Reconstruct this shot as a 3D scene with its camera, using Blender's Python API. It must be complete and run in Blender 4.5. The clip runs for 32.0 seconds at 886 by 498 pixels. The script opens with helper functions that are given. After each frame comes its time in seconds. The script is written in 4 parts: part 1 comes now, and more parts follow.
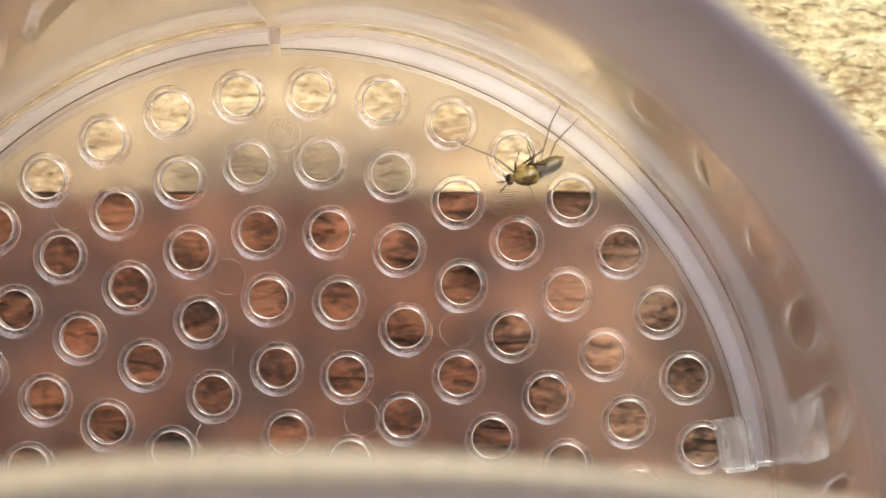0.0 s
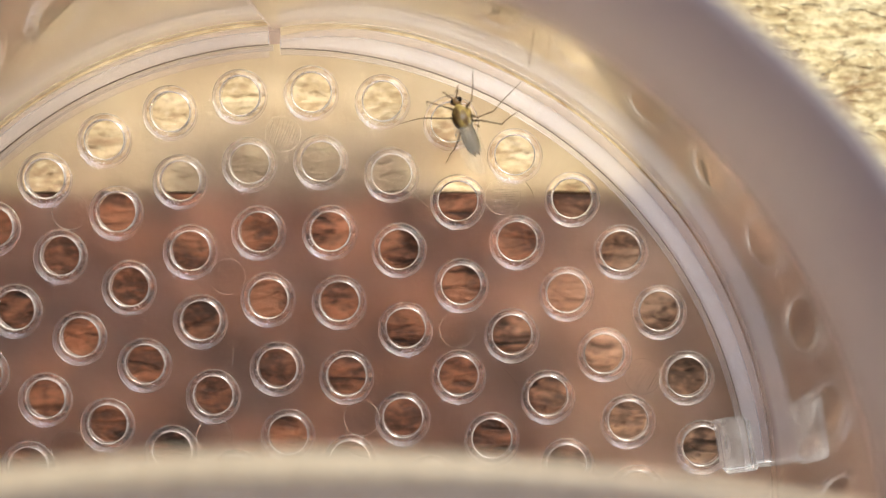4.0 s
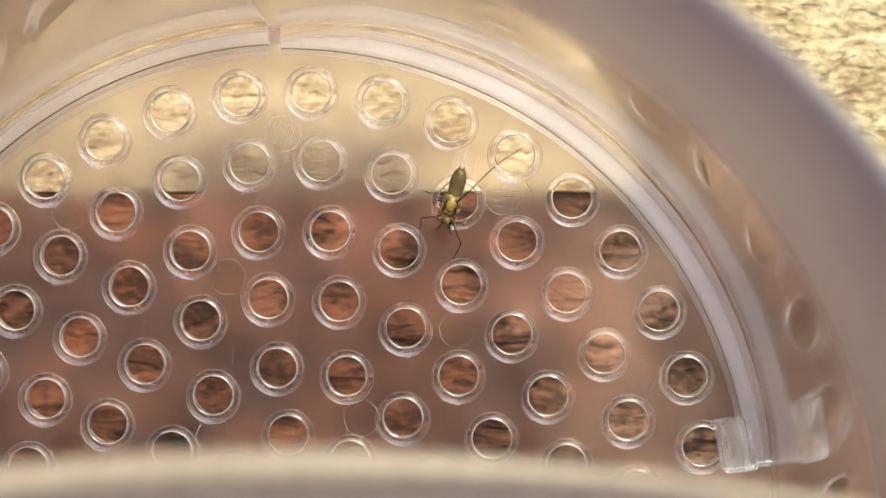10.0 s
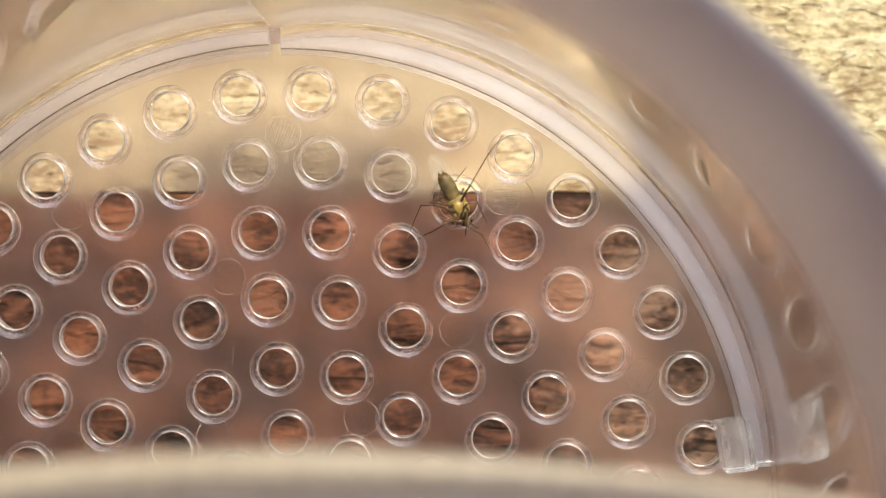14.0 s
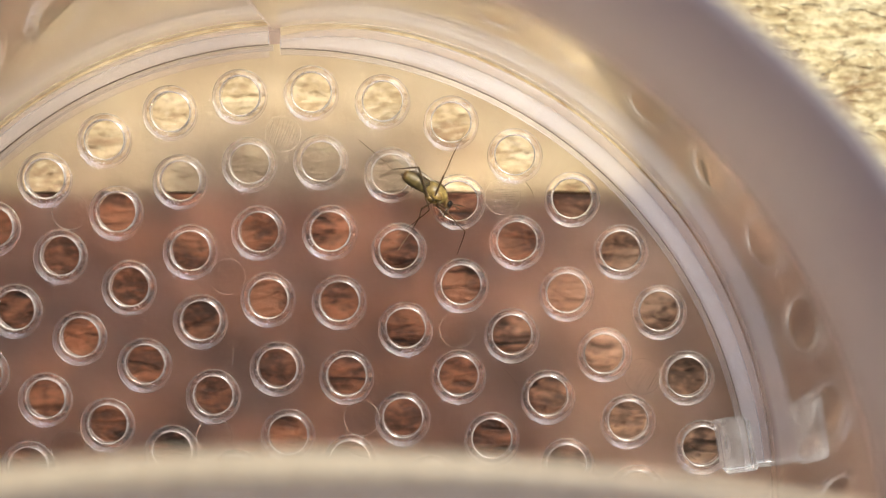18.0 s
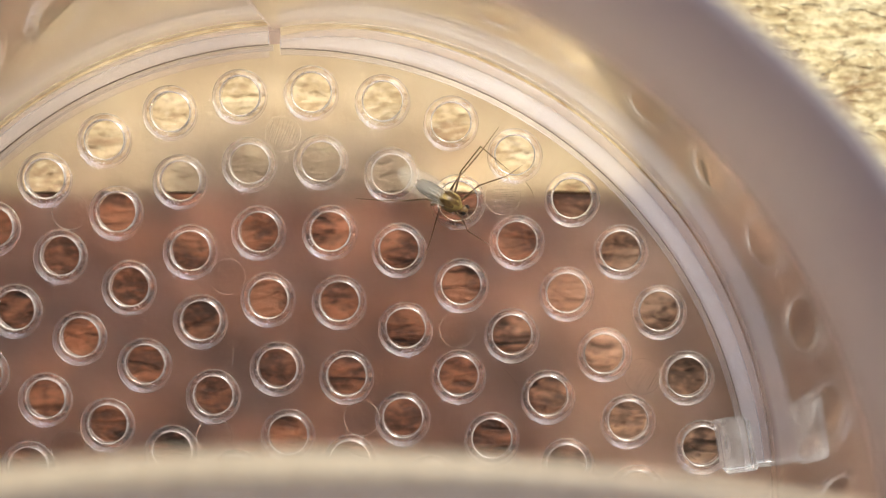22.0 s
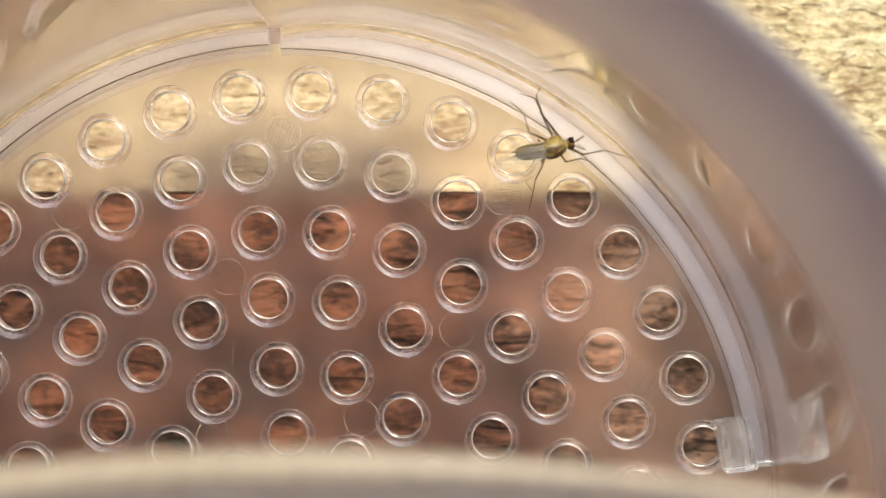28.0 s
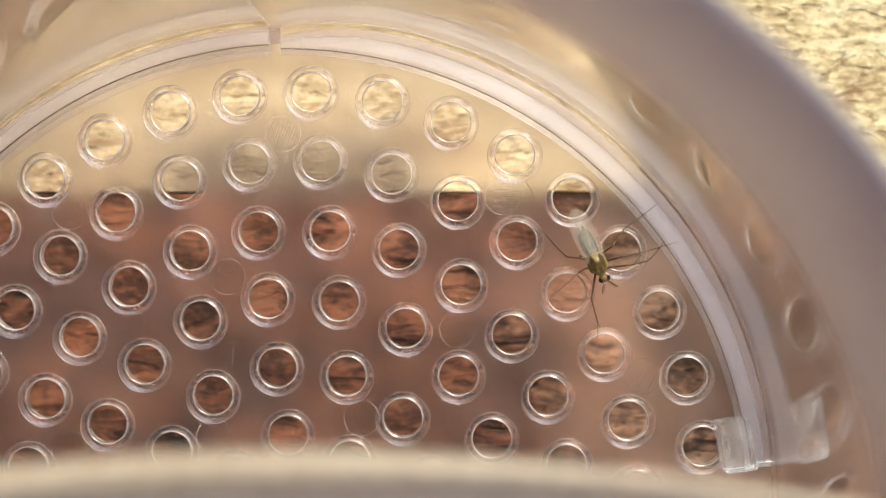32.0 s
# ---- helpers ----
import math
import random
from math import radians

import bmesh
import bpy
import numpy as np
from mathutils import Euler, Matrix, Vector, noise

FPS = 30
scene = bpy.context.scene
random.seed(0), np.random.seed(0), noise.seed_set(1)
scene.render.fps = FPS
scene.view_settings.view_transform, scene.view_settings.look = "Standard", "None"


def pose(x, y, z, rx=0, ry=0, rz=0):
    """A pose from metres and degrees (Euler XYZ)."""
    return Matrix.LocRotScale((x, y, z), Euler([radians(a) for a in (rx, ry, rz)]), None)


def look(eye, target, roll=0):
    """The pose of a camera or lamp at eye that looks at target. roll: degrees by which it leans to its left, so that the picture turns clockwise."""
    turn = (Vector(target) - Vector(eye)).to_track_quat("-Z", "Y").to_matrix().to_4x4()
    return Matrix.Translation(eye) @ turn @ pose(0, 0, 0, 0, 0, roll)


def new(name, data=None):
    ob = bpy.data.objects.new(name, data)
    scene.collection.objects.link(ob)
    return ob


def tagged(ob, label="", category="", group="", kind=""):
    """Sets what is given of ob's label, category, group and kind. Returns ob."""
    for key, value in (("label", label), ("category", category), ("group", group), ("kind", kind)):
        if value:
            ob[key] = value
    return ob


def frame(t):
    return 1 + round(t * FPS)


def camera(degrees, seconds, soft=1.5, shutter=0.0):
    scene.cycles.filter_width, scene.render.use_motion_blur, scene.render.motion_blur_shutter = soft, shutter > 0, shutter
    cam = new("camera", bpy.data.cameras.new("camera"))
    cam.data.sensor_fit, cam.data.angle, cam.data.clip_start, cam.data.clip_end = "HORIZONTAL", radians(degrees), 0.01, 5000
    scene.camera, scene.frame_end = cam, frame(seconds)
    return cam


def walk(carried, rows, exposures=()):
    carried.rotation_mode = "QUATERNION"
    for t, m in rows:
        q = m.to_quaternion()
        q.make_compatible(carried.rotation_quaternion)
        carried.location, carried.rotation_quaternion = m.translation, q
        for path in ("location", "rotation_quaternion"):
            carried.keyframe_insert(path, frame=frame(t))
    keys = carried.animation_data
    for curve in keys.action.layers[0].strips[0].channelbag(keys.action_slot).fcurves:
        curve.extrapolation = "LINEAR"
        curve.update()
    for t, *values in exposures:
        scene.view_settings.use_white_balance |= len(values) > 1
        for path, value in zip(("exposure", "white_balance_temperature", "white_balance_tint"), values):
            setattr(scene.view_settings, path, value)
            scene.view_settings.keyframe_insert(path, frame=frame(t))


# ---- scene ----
# One clear jar seen straight from above; lengths in metres, built in millimetres.
MM = 0.001
FOV = 40.0
cam = camera(FOV, 32.0, soft=1.0)
EYE = (0.007683, 0.013903, 0.058659)
CAM = Matrix.Translation(EYE) @ (Euler((radians(1.63), 0, 0)).to_matrix() @ Euler((0, radians(-0.59), 0)).to_matrix()).transposed().to_4x4()
walk(cam, [(0.0, CAM), (32.0, CAM)], exposures=[(0.0, 0.06), (32.0, 0.06)])
cam.data.dof.use_dof = True
cam.data.dof.focus_distance = 0.0585
cam.data.dof.aperture_fstop = 29.0

# ---- light ----
SUN_DIR = Vector((0.30, 0.58, 1.0)).normalized()
world = bpy.data.worlds.new("sky")
scene.world = world
world.use_nodes = True
wn = world.node_tree.nodes
sky = wn.new("ShaderNodeTexSky")
sky.sky_type = "NISHITA"
sky.sun_disc = False
sky.sun_elevation = math.asin(SUN_DIR.z)
sky.sun_rotation = math.atan2(SUN_DIR.x, SUN_DIR.y)
wn["Background"].inputs["Strength"].default_value = 0.06
world.node_tree.links.new(sky.outputs[0], wn["Background"].inputs["Color"])
sun = new("sun", bpy.data.lights.new("sun", "SUN"))
sun.data.energy = 4.95
sun.data.angle = radians(0.55)
sun.data.color = (1.0, 0.94, 0.84)
sun.matrix_basis = look(SUN_DIR * 2.0, (0, 0, 0))


# ---- materials ----
class Mat:
    """A node material with short helpers."""

    def __init__(self, name):
        self.m = bpy.data.materials.new(name)
        self.m.use_nodes = True
        self.t = self.m.node_tree
        self.t.nodes.clear()
        self.out = self.t.nodes.new("ShaderNodeOutputMaterial")

    def node(self, kind, **sockets):
        n = self.t.nodes.new(kind)
        for key, value in sockets.items():
            self.put(n.inputs[key.replace("_", " ")], value)
        return n

    def put(self, socket, value):
        if isinstance(value, bpy.types.NodeSocket):
            self.t.links.new(value, socket)
        else:
            socket.default_value = value

    def coords(self, sx=1.0, sy=1.0, sz=1.0, turn=0.0, rand=False):
        """Object coordinates in millimetres, scaled per axis."""
        tc = self.node("ShaderNodeTexCoord")
        mp = self.node("ShaderNodeMapping")
        mp.inputs["Scale"].default_value = (1000 * sx, 1000 * sy, 1000 * sz)
        mp.inputs["Rotation"].default_value = (0, 0, radians(turn))
        self.t.links.new(tc.outputs["Object"], mp.inputs["Vector"])
        return mp.outputs[0]

    def own(self, vec):
        """Shifts a texture by each object's own random number."""
        n = self.node("ShaderNodeVectorMath")
        self.put(n.inputs[0], vec)
        self.put(n.inputs[1], self.math("MULTIPLY", self.node("ShaderNodeObjectInfo").outputs["Random"], 97.0))
        return n.outputs[0]

    def squeeze(self, vec, along, turn):
        n = self.node("ShaderNodeMapping", Vector=vec)
        n.inputs["Scale"].default_value = (along, 1.0, 1.0)
        n.inputs["Rotation"].default_value = (0, 0, radians(turn))
        return n.outputs[0]

    def noise(self, vec, scale, detail=4.0, rough=0.55, distort=0.0):
        n = self.node("ShaderNodeTexNoise", Vector=vec, Scale=scale, Detail=detail, Roughness=rough, Distortion=distort)
        return n.outputs["Fac"]

    def ramp(self, fac, *stops):
        n = self.node("ShaderNodeValToRGB", Fac=fac)
        e = n.color_ramp.elements
        while len(e) < len(stops):
            e.new(0.5)
        for el, (pos, col) in zip(e, stops):
            el.position = pos
            el.color = (*col, 1) if len(col) == 3 else (col[0],) * 3 + (1,)
        return n.outputs[0]

    def mix(self, fac, a, b, blend="MIX"):
        n = self.t.nodes.new("ShaderNodeMix")
        n.data_type = "RGBA"
        n.blend_type = blend
        self.put(n.inputs[0], fac)
        for s, v in ((n.inputs[6], a), (n.inputs[7], b)):
            self.put(s, (*v, 1) if isinstance(v, tuple) and len(v) == 3 else v)
        return n.outputs[2]

    def math(self, op, a, b=0.0):
        n = self.t.nodes.new("ShaderNodeMath")
        n.operation = op
        self.put(n.inputs[0], a)
        self.put(n.inputs[1], b)
        return n.outputs[0]

    def bump(self, height, strength, dist_mm):
        n = self.node("ShaderNodeBump", Height=height, Strength=strength, Distance=dist_mm * MM)
        return n.outputs[0]

    def blend(self, fac, a, b):
        n = self.t.nodes.new("ShaderNodeMixShader")
        self.put(n.inputs[0], fac)
        self.t.links.new(a, n.inputs[1])
        self.t.links.new(b, n.inputs[2])
        return n.outputs[0]

    def done(self, shader):
        self.t.links.new(shader, self.out.inputs["Surface"])
        return self.m


def wood(name, dark, mid, light, crack, seed, olive_edge=False, length_tints=()):
    """Weathered board: long fibres, dark checks, blotches."""
    m = Mat(name)
    base = m.coords(1, 1, 1)
    shift = m.node("ShaderNodeVectorMath")
    m.put(shift.inputs[0], base)
    shift.inputs[1].default_value = (seed * 31.7 - (0.0 if olive_edge else 5.5), seed * 17.3, 0)
    s = shift.outputs[0]
    f = m.squeeze(s, 0.30, -6)
    fine = m.noise(f, 1.9 if olive_edge else 1.5, 6, 0.68 if olive_edge else 0.6, 0.8)
    mid_n = m.noise(f, 0.75, 3, 0.55, 0.6)
    blot = m.noise(s, 0.16, 3, 0.6)
    patch = m.noise(m.squeeze(s, 0.55, -6), 0.42, 2, 0.5, 0.5)
    blot = m.math("ADD", m.math("MULTIPLY", blot, 0.30), m.math("MULTIPLY", patch, 0.18))
    grain = m.math("ADD", m.math("MULTIPLY", fine, 0.34), m.math("ADD", m.math("MULTIPLY", mid_n, 0.18), blot))
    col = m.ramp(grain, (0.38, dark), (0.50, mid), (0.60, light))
    # short mottled fibres
    mottle = m.noise(m.squeeze(s, 0.6, -5), 3.0, 4, 0.6)
    col = m.mix(m.ramp(mottle, (0.36, (0.55,)), (0.50, (0.0,))), col, m.mix(1.0, col, dark, "MIX"))
    col = m.mix(m.ramp(mottle, (0.52, (0.0,)), (0.68, (0.6,))), col, light)
    checks = m.noise(m.squeeze(s, 0.36 if olive_edge else 0.20, -4), 1.0 if olive_edge else 0.8, 4, 0.55, 1.4)
    cr = m.ramp(checks, (0.335, (1.0,)), (0.385 if olive_edge else 0.41, (0.0,)))
    flecks = m.noise(m.squeeze(s, 0.38, -8), 1.9, 3, 0.5, 0.5)
    fl = m.ramp(flecks, (0.34, (1.0,)), (0.40, (0.0,)))
    if not olive_edge:
        # paler worn islands
        isle = m.noise(m.squeeze(s, 0.62, -6), 0.26, 3, 0.62, 0.8)
        col = m.mix(m.ramp(isle, (0.50, (0.0,)), (0.60, (0.66,))), col, (0.172, 0.084, 0.050))
    mask = m.math("MAXIMUM", m.math("MULTIPLY", cr, 0.85 if olive_edge else 1.0), m.math("MULTIPLY", fl, 0.35 if not olive_edge else 0.55))
    col = m.mix(m.math("MULTIPLY", mask, 0.9), col, crack)
    if olive_edge:
        # a darker grey-olive tone along the board's edge, ending part way
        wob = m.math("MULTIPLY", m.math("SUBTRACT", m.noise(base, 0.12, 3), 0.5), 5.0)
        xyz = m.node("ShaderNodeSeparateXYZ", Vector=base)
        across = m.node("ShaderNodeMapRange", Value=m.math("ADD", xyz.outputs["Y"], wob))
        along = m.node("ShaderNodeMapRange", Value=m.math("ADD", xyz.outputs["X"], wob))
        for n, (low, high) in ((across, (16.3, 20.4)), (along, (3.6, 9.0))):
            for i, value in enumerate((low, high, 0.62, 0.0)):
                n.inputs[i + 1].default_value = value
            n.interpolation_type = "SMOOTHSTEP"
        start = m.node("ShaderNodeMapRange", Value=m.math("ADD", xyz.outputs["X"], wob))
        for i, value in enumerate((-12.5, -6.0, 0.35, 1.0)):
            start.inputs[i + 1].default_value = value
        olive_mask = m.math("MULTIPLY", m.math("MULTIPLY", m.math("MULTIPLY", across.outputs[0], along.outputs[0]), start.outputs[0]), 2.6)
        col = m.mix(olive_mask, col, (0.135, 0.10, 0.06))
    if length_tints:
        # the board's colour grows lighter along its length
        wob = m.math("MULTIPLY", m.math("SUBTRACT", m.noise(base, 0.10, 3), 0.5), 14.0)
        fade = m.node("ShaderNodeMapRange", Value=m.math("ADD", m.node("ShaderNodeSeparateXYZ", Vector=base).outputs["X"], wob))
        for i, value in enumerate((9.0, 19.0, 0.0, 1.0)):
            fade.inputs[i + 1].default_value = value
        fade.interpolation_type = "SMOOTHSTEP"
        col = m.mix(1.0, col, m.mix(fade.outputs[0], *length_tints), "MULTIPLY")
        if not olive_edge:
            # and towards its long edge at the joint
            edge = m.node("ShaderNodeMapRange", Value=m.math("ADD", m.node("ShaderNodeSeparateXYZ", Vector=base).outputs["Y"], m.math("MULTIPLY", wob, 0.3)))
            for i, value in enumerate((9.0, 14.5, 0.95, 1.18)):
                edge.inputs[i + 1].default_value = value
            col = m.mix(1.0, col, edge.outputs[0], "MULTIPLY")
    h = m.math("SUBTRACT", fine, m.math("MULTIPLY", mask, 0.7))
    b = m.node("ShaderNodeBsdfPrincipled", Base_Color=col, Roughness=0.6, Normal=m.bump(h, 0.8, 0.4))
    b.inputs["Specular IOR Level"].default_value = 0.5 if olive_edge else 0.12
    return m.done(b.outputs[0])


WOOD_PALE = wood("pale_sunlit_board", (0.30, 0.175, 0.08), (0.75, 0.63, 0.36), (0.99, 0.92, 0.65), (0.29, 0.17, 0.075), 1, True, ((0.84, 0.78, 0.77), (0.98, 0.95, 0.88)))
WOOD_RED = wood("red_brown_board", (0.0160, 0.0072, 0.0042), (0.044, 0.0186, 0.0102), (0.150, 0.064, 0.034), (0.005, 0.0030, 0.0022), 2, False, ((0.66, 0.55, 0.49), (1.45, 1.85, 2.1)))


def soil():
    m = Mat("dry_earth")
    v = m.coords()
    n = m.noise(v, 0.05, 6, 0.65)
    c = m.ramp(n, (0.35, (0.05, 0.038, 0.025)), (0.65, (0.13, 0.10, 0.07)))
    return m.done(m.node("ShaderNodeBsdfPrincipled", Base_Color=c, Roughness=0.9, Normal=m.bump(n, 0.6, 4.0)).outputs[0])


SOIL = soil()


def slant(m, nrm=None, base=0.04):
    """How much a glossy surface mirrors: little straight on, much at a slant, alike from both sides."""
    lw = m.node("ShaderNodeLayerWeight", Blend=0.5)
    if nrm is not None:
        m.put(lw.inputs["Normal"], nrm)
    return m.math("ADD", m.math("MULTIPLY", m.math("POWER", lw.outputs["Facing"], 5.0), 1 - base), base)


def plastic(name, rough=0.04, tint=(0.97, 0.94, 0.93), haze=0.06, haze_col=(0.8, 0.74, 0.72), frost=(), relief=0.06, grain=0.5, dusty=0.3, blur=(), shine=0.04, sheen=(1, 1, 1), brim_fringe=()):
    """Thin clear moulded plastic: passes light straight on, mirrors at a slant, with a milky part.
    frost: heights in millimetres between which the milkiness grows, and its last value."""
    m = Mat(name)
    v = m.coords()
    nrm = m.bump(m.noise(m.own(v), grain, 2), relief, 0.15)
    clear = m.node("ShaderNodeBsdfTransparent", Color=(*tint, 1)).outputs[0]
    if blur:
        # the moulded texture scatters what lies behind, more and more with height
        low, high = blur
        soft = m.node("ShaderNodeBsdfRefraction", Color=(*tint, 1), Roughness=0.34, IOR=1.12).outputs[0]
        rise = m.node("ShaderNodeMapRange", Value=m.node("ShaderNodeSeparateXYZ", Vector=v).outputs["Z"])
        rise.inputs[1].default_value, rise.inputs[2].default_value = low, high
        clear = m.blend(rise.outputs[0], clear, soft)
    tone = (*haze_col, 1)
    if brim_fringe:
        # a lens colour fringe, painted as a deeper purple tone towards the brim
        low, high, deep = brim_fringe
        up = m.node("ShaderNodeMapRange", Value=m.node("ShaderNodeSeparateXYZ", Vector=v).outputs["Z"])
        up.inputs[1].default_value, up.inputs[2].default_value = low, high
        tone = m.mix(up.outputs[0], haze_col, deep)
    milk = m.node("ShaderNodeBsdfPrincipled", Base_Color=tone, Roughness=0.4)
    trans = m.node("ShaderNodeBsdfTranslucent", Color=tone).outputs[0]
    body = m.blend(0.5, milk.outputs[0], trans)
    dust = m.ramp(m.noise(v, 2.6, 5, 0.7), (0.42, (1 - dusty,)), (0.70, (1 + dusty,)))
    amount = m.math("MULTIPLY", dust, haze)
    if frost:
        low, high, most = frost
        z = m.node("ShaderNodeSeparateXYZ", Vector=v).outputs["Z"]
        rise = m.node("ShaderNodeMapRange", Value=z)
        for i, value in enumerate((low, high, 0.0, most)):
            rise.inputs[i + 1].default_value = value
        rise.interpolation_type = "SMOOTHSTEP"
        amount = m.math("ADD", amount, rise.outputs[0])
        rough = m.math("ADD", m.math("MULTIPLY", rise.outputs[0], 0.8), rough)
    body = m.blend(amount, clear, body)
    gloss = m.node("ShaderNodeBsdfGlossy", Color=(*sheen, 1), Roughness=rough, Normal=nrm).outputs[0]
    return m.done(m.blend(slant(m, nrm, shine), body, gloss))


def frosted(name, rough, tint, haze, haze_col, ior=1.49, relief=0.2, scale=1.2, dirt=1.0, patch=0.35, matt=0.0):
    """Thick plastic that bends and blurs what lies behind it."""
    m = Mat(name)
    v = m.own(m.coords())
    nz = m.noise(v, scale, 4, 0.6)
    nrm = m.bump(nz, relief, 0.12)
    glass = m.node("ShaderNodeBsdfPrincipled", Base_Color=(*tint, 1), Roughness=rough, IOR=ior, Transmission_Weight=1.0, Normal=nrm).outputs[0]
    if matt:
        # etched face that mirrors less
        soft = m.node("ShaderNodeBsdfRefraction", Color=(*tint, 1), Roughness=rough, IOR=ior, Normal=nrm).outputs[0]
        glass = m.blend(matt, glass, soft)
    milk = m.node("ShaderNodeBsdfPrincipled", Base_Color=(*haze_col, 1), Roughness=0.35, Normal=nrm).outputs[0]
    specks = m.ramp(m.noise(v, 5.5, 2, 0.5), (0.70, (1.0,)), (0.73, (dirt,)))
    smears = m.ramp(m.noise(v, patch, 4, 0.6), (0.38, (0.3,)), (0.64, (2.1,)))
    fac = m.math("MULTIPLY", m.math("MULTIPLY", specks, smears), haze)
    return m.done(m.blend(fac, glass, milk))


PLATE = frosted("smooth_plate_face", 0.06, (0.935, 0.910, 0.892), 0.009, (0.78, 0.62, 0.57), 1.33, 0.10, 1.2, 14.0)
PLATE_BACK = frosted("frosted_plate_back", 0.58, (0.925, 0.902, 0.885), 0.006, (0.70, 0.62, 0.64), 1.33, 0.35, matt=0.6)
COLLAR = plastic("clear_collar_plastic", 0.26, (0.96, 0.94, 0.94), 0.035, (0.90, 0.85, 0.85), (), 0.18, 9.0, 0.5, (), 0.02)
MARK = frosted("fine_mark_plastic", 0.12, (0.97, 0.96, 0.96), 0.065, (0.98, 0.93, 0.85), 1.3, 0.16, 3.0, 1.0, 1.1)
LIP = frosted("bright_lip_plastic", 0.14, (0.98, 0.96, 0.95), 0.058, (0.95, 0.93, 0.91), 1.49, 0.16, 3.0, 1.0, 1.1)
EDGE = frosted("fine_edge_plastic", 0.15, (0.97, 0.96, 0.96), 0.02, (0.92, 0.89, 0.88), 1.3, 0.09, 7.0)

WALL = plastic("clear_wall_plastic", 0.03, (0.975, 0.96, 0.93), 0.10, (0.50, 0.415, 0.415), (12.5, 18.5, 0.60), 0.004, 0.5, 0.3, (-1.0, 2.0), 0.40, brim_fringe=(21.0, 25.6, (0.35, 0.265, 0.335)))
LEDGE = plastic("clear_ledge_plastic", 0.48, (0.96, 0.95, 0.965), 0.092, (0.84, 0.85, 1.0), (), 0.16, 3.5, 0.3, (), 0.030, (0.78, 0.88, 1.0))
LINE = plastic("bright_line_plastic", 0.32, (0.92, 0.91, 0.93), 0.05, (0.92, 0.94, 0.97), (), 0.10, 6.0, 0.5, (), 0.03)
SLOPE = plastic("clear_slope_plastic", 0.42, (0.96, 0.945, 0.95), 0.075, (0.84, 0.83, 0.96), (), 0.14, 4.0, 0.5, (), 0.016, (0.85, 0.88, 1.0))
GROOVE_SHADE = plastic("groove_shade_line", 0.4, (0.80, 0.74, 0.70), 0.55, (0.20, 0.15, 0.12))
SKIRT = plastic("clear_skirt_plastic", 0.25, (0.97, 0.955, 0.965), 0.035, (0.85, 0.82, 0.88), (), 0.08, 6.0, 0.5, (), 0.06)
CLEAR_LEDGE = plastic("glassy_ledge_plastic", 0.12, (0.86, 0.81, 0.83), 0.07, (0.80, 0.76, 0.84), (), 0.03, 2.0, 0.1)
LUG = frosted("clear_lug_plastic", 0.06, (0.97, 0.97, 0.975), 0.045, (0.90, 0.93, 0.97), 1.3, 0.08, 0.6, 1.0, 0.8)
LUG_BAR = plastic("milky_bar_plastic", 0.10, (0.93, 0.96, 0.97), 0.16, (0.88, 0.91, 0.93), (), 0.05, 0.5, 0.2)
SCUFF_GLINT = plastic("white_scuff_and_glint", 0.35, (0.95, 0.97, 0.98), 1.0, (0.88, 0.86, 1.0), (), 0.05, 0.5, 0.0, (), 0.10)
LID = plastic("milky_lid_plastic", 0.3, (0.83, 0.79, 0.75), 0.70, (0.44, 0.38, 0.34))
BEAD = plastic("cream_lid_bead", 0.5, (0.93, 0.87, 0.78), 0.84, (0.88, 0.76, 0.57))


def skin(name, col, dark, rough=0.35, scale=5.0, coat=0.0, back=None):
    m = Mat(name)
    v = m.coords()
    n = m.noise(v, scale, 4, 0.6)
    c = m.ramp(n, (0.35, dark), (0.62, col))
    if back:
        # dark pigment of the upper side
        z = m.math("ADD", m.node("ShaderNodeSeparateXYZ", Vector=v).outputs["Z"], m.math("MULTIPLY", n, 0.25))
        c = m.mix(m.ramp(z, (0.06, (0.0,)), (0.26, (0.9,))), c, back)
    b = m.node("ShaderNodeBsdfPrincipled", Base_Color=c, Roughness=rough, Normal=m.bump(n, 0.3, 0.03))
    b.inputs["Subsurface Weight"].default_value = 0.0
    b.inputs["Coat Weight"].default_value = coat
    return m.done(b.outputs[0])


THORAX = skin("olive_yellow_thorax", (0.27, 0.195, 0.060), (0.105, 0.068, 0.022), 0.42, 2.8, 0.0)
AMBER = skin("amber_underside", (0.34, 0.235, 0.062), (0.15, 0.092, 0.026), 0.32, 2.6, 0.1)
STRIPE = skin("dark_brown_stripe", (0.16, 0.095, 0.032), (0.080, 0.044, 0.016), 0.4)
ABDOMEN = skin("olive_brown_abdomen", (0.150, 0.108, 0.030), (0.060, 0.040, 0.013), 0.5, 1.7, 0.0, (0.036, 0.024, 0.011))
BANDING = skin("pale_abdomen_band", (0.165, 0.120, 0.036), (0.066, 0.045, 0.015), 0.5, 1.7, 0.0, (0.050, 0.033, 0.015))
LEG = skin("dark_brown_leg", (0.09, 0.055, 0.025), (0.042, 0.026, 0.012), 0.4)
EYE_MAT = skin("black_eye", (0.012, 0.008, 0.006), (0.006, 0.004, 0.004), 0.12)


def wing_material():
    m = Mat("clear_veined_wing")
    clear = m.node("ShaderNodeBsdfTransparent", Color=(0.96, 0.96, 0.95, 1)).outputs[0]
    film = m.node("ShaderNodeBsdfPrincipled", Base_Color=(0.74, 0.69, 0.61, 1), Roughness=0.42).outputs[0]
    return m.done(m.blend(0.11, clear, film))


WING = wing_material()
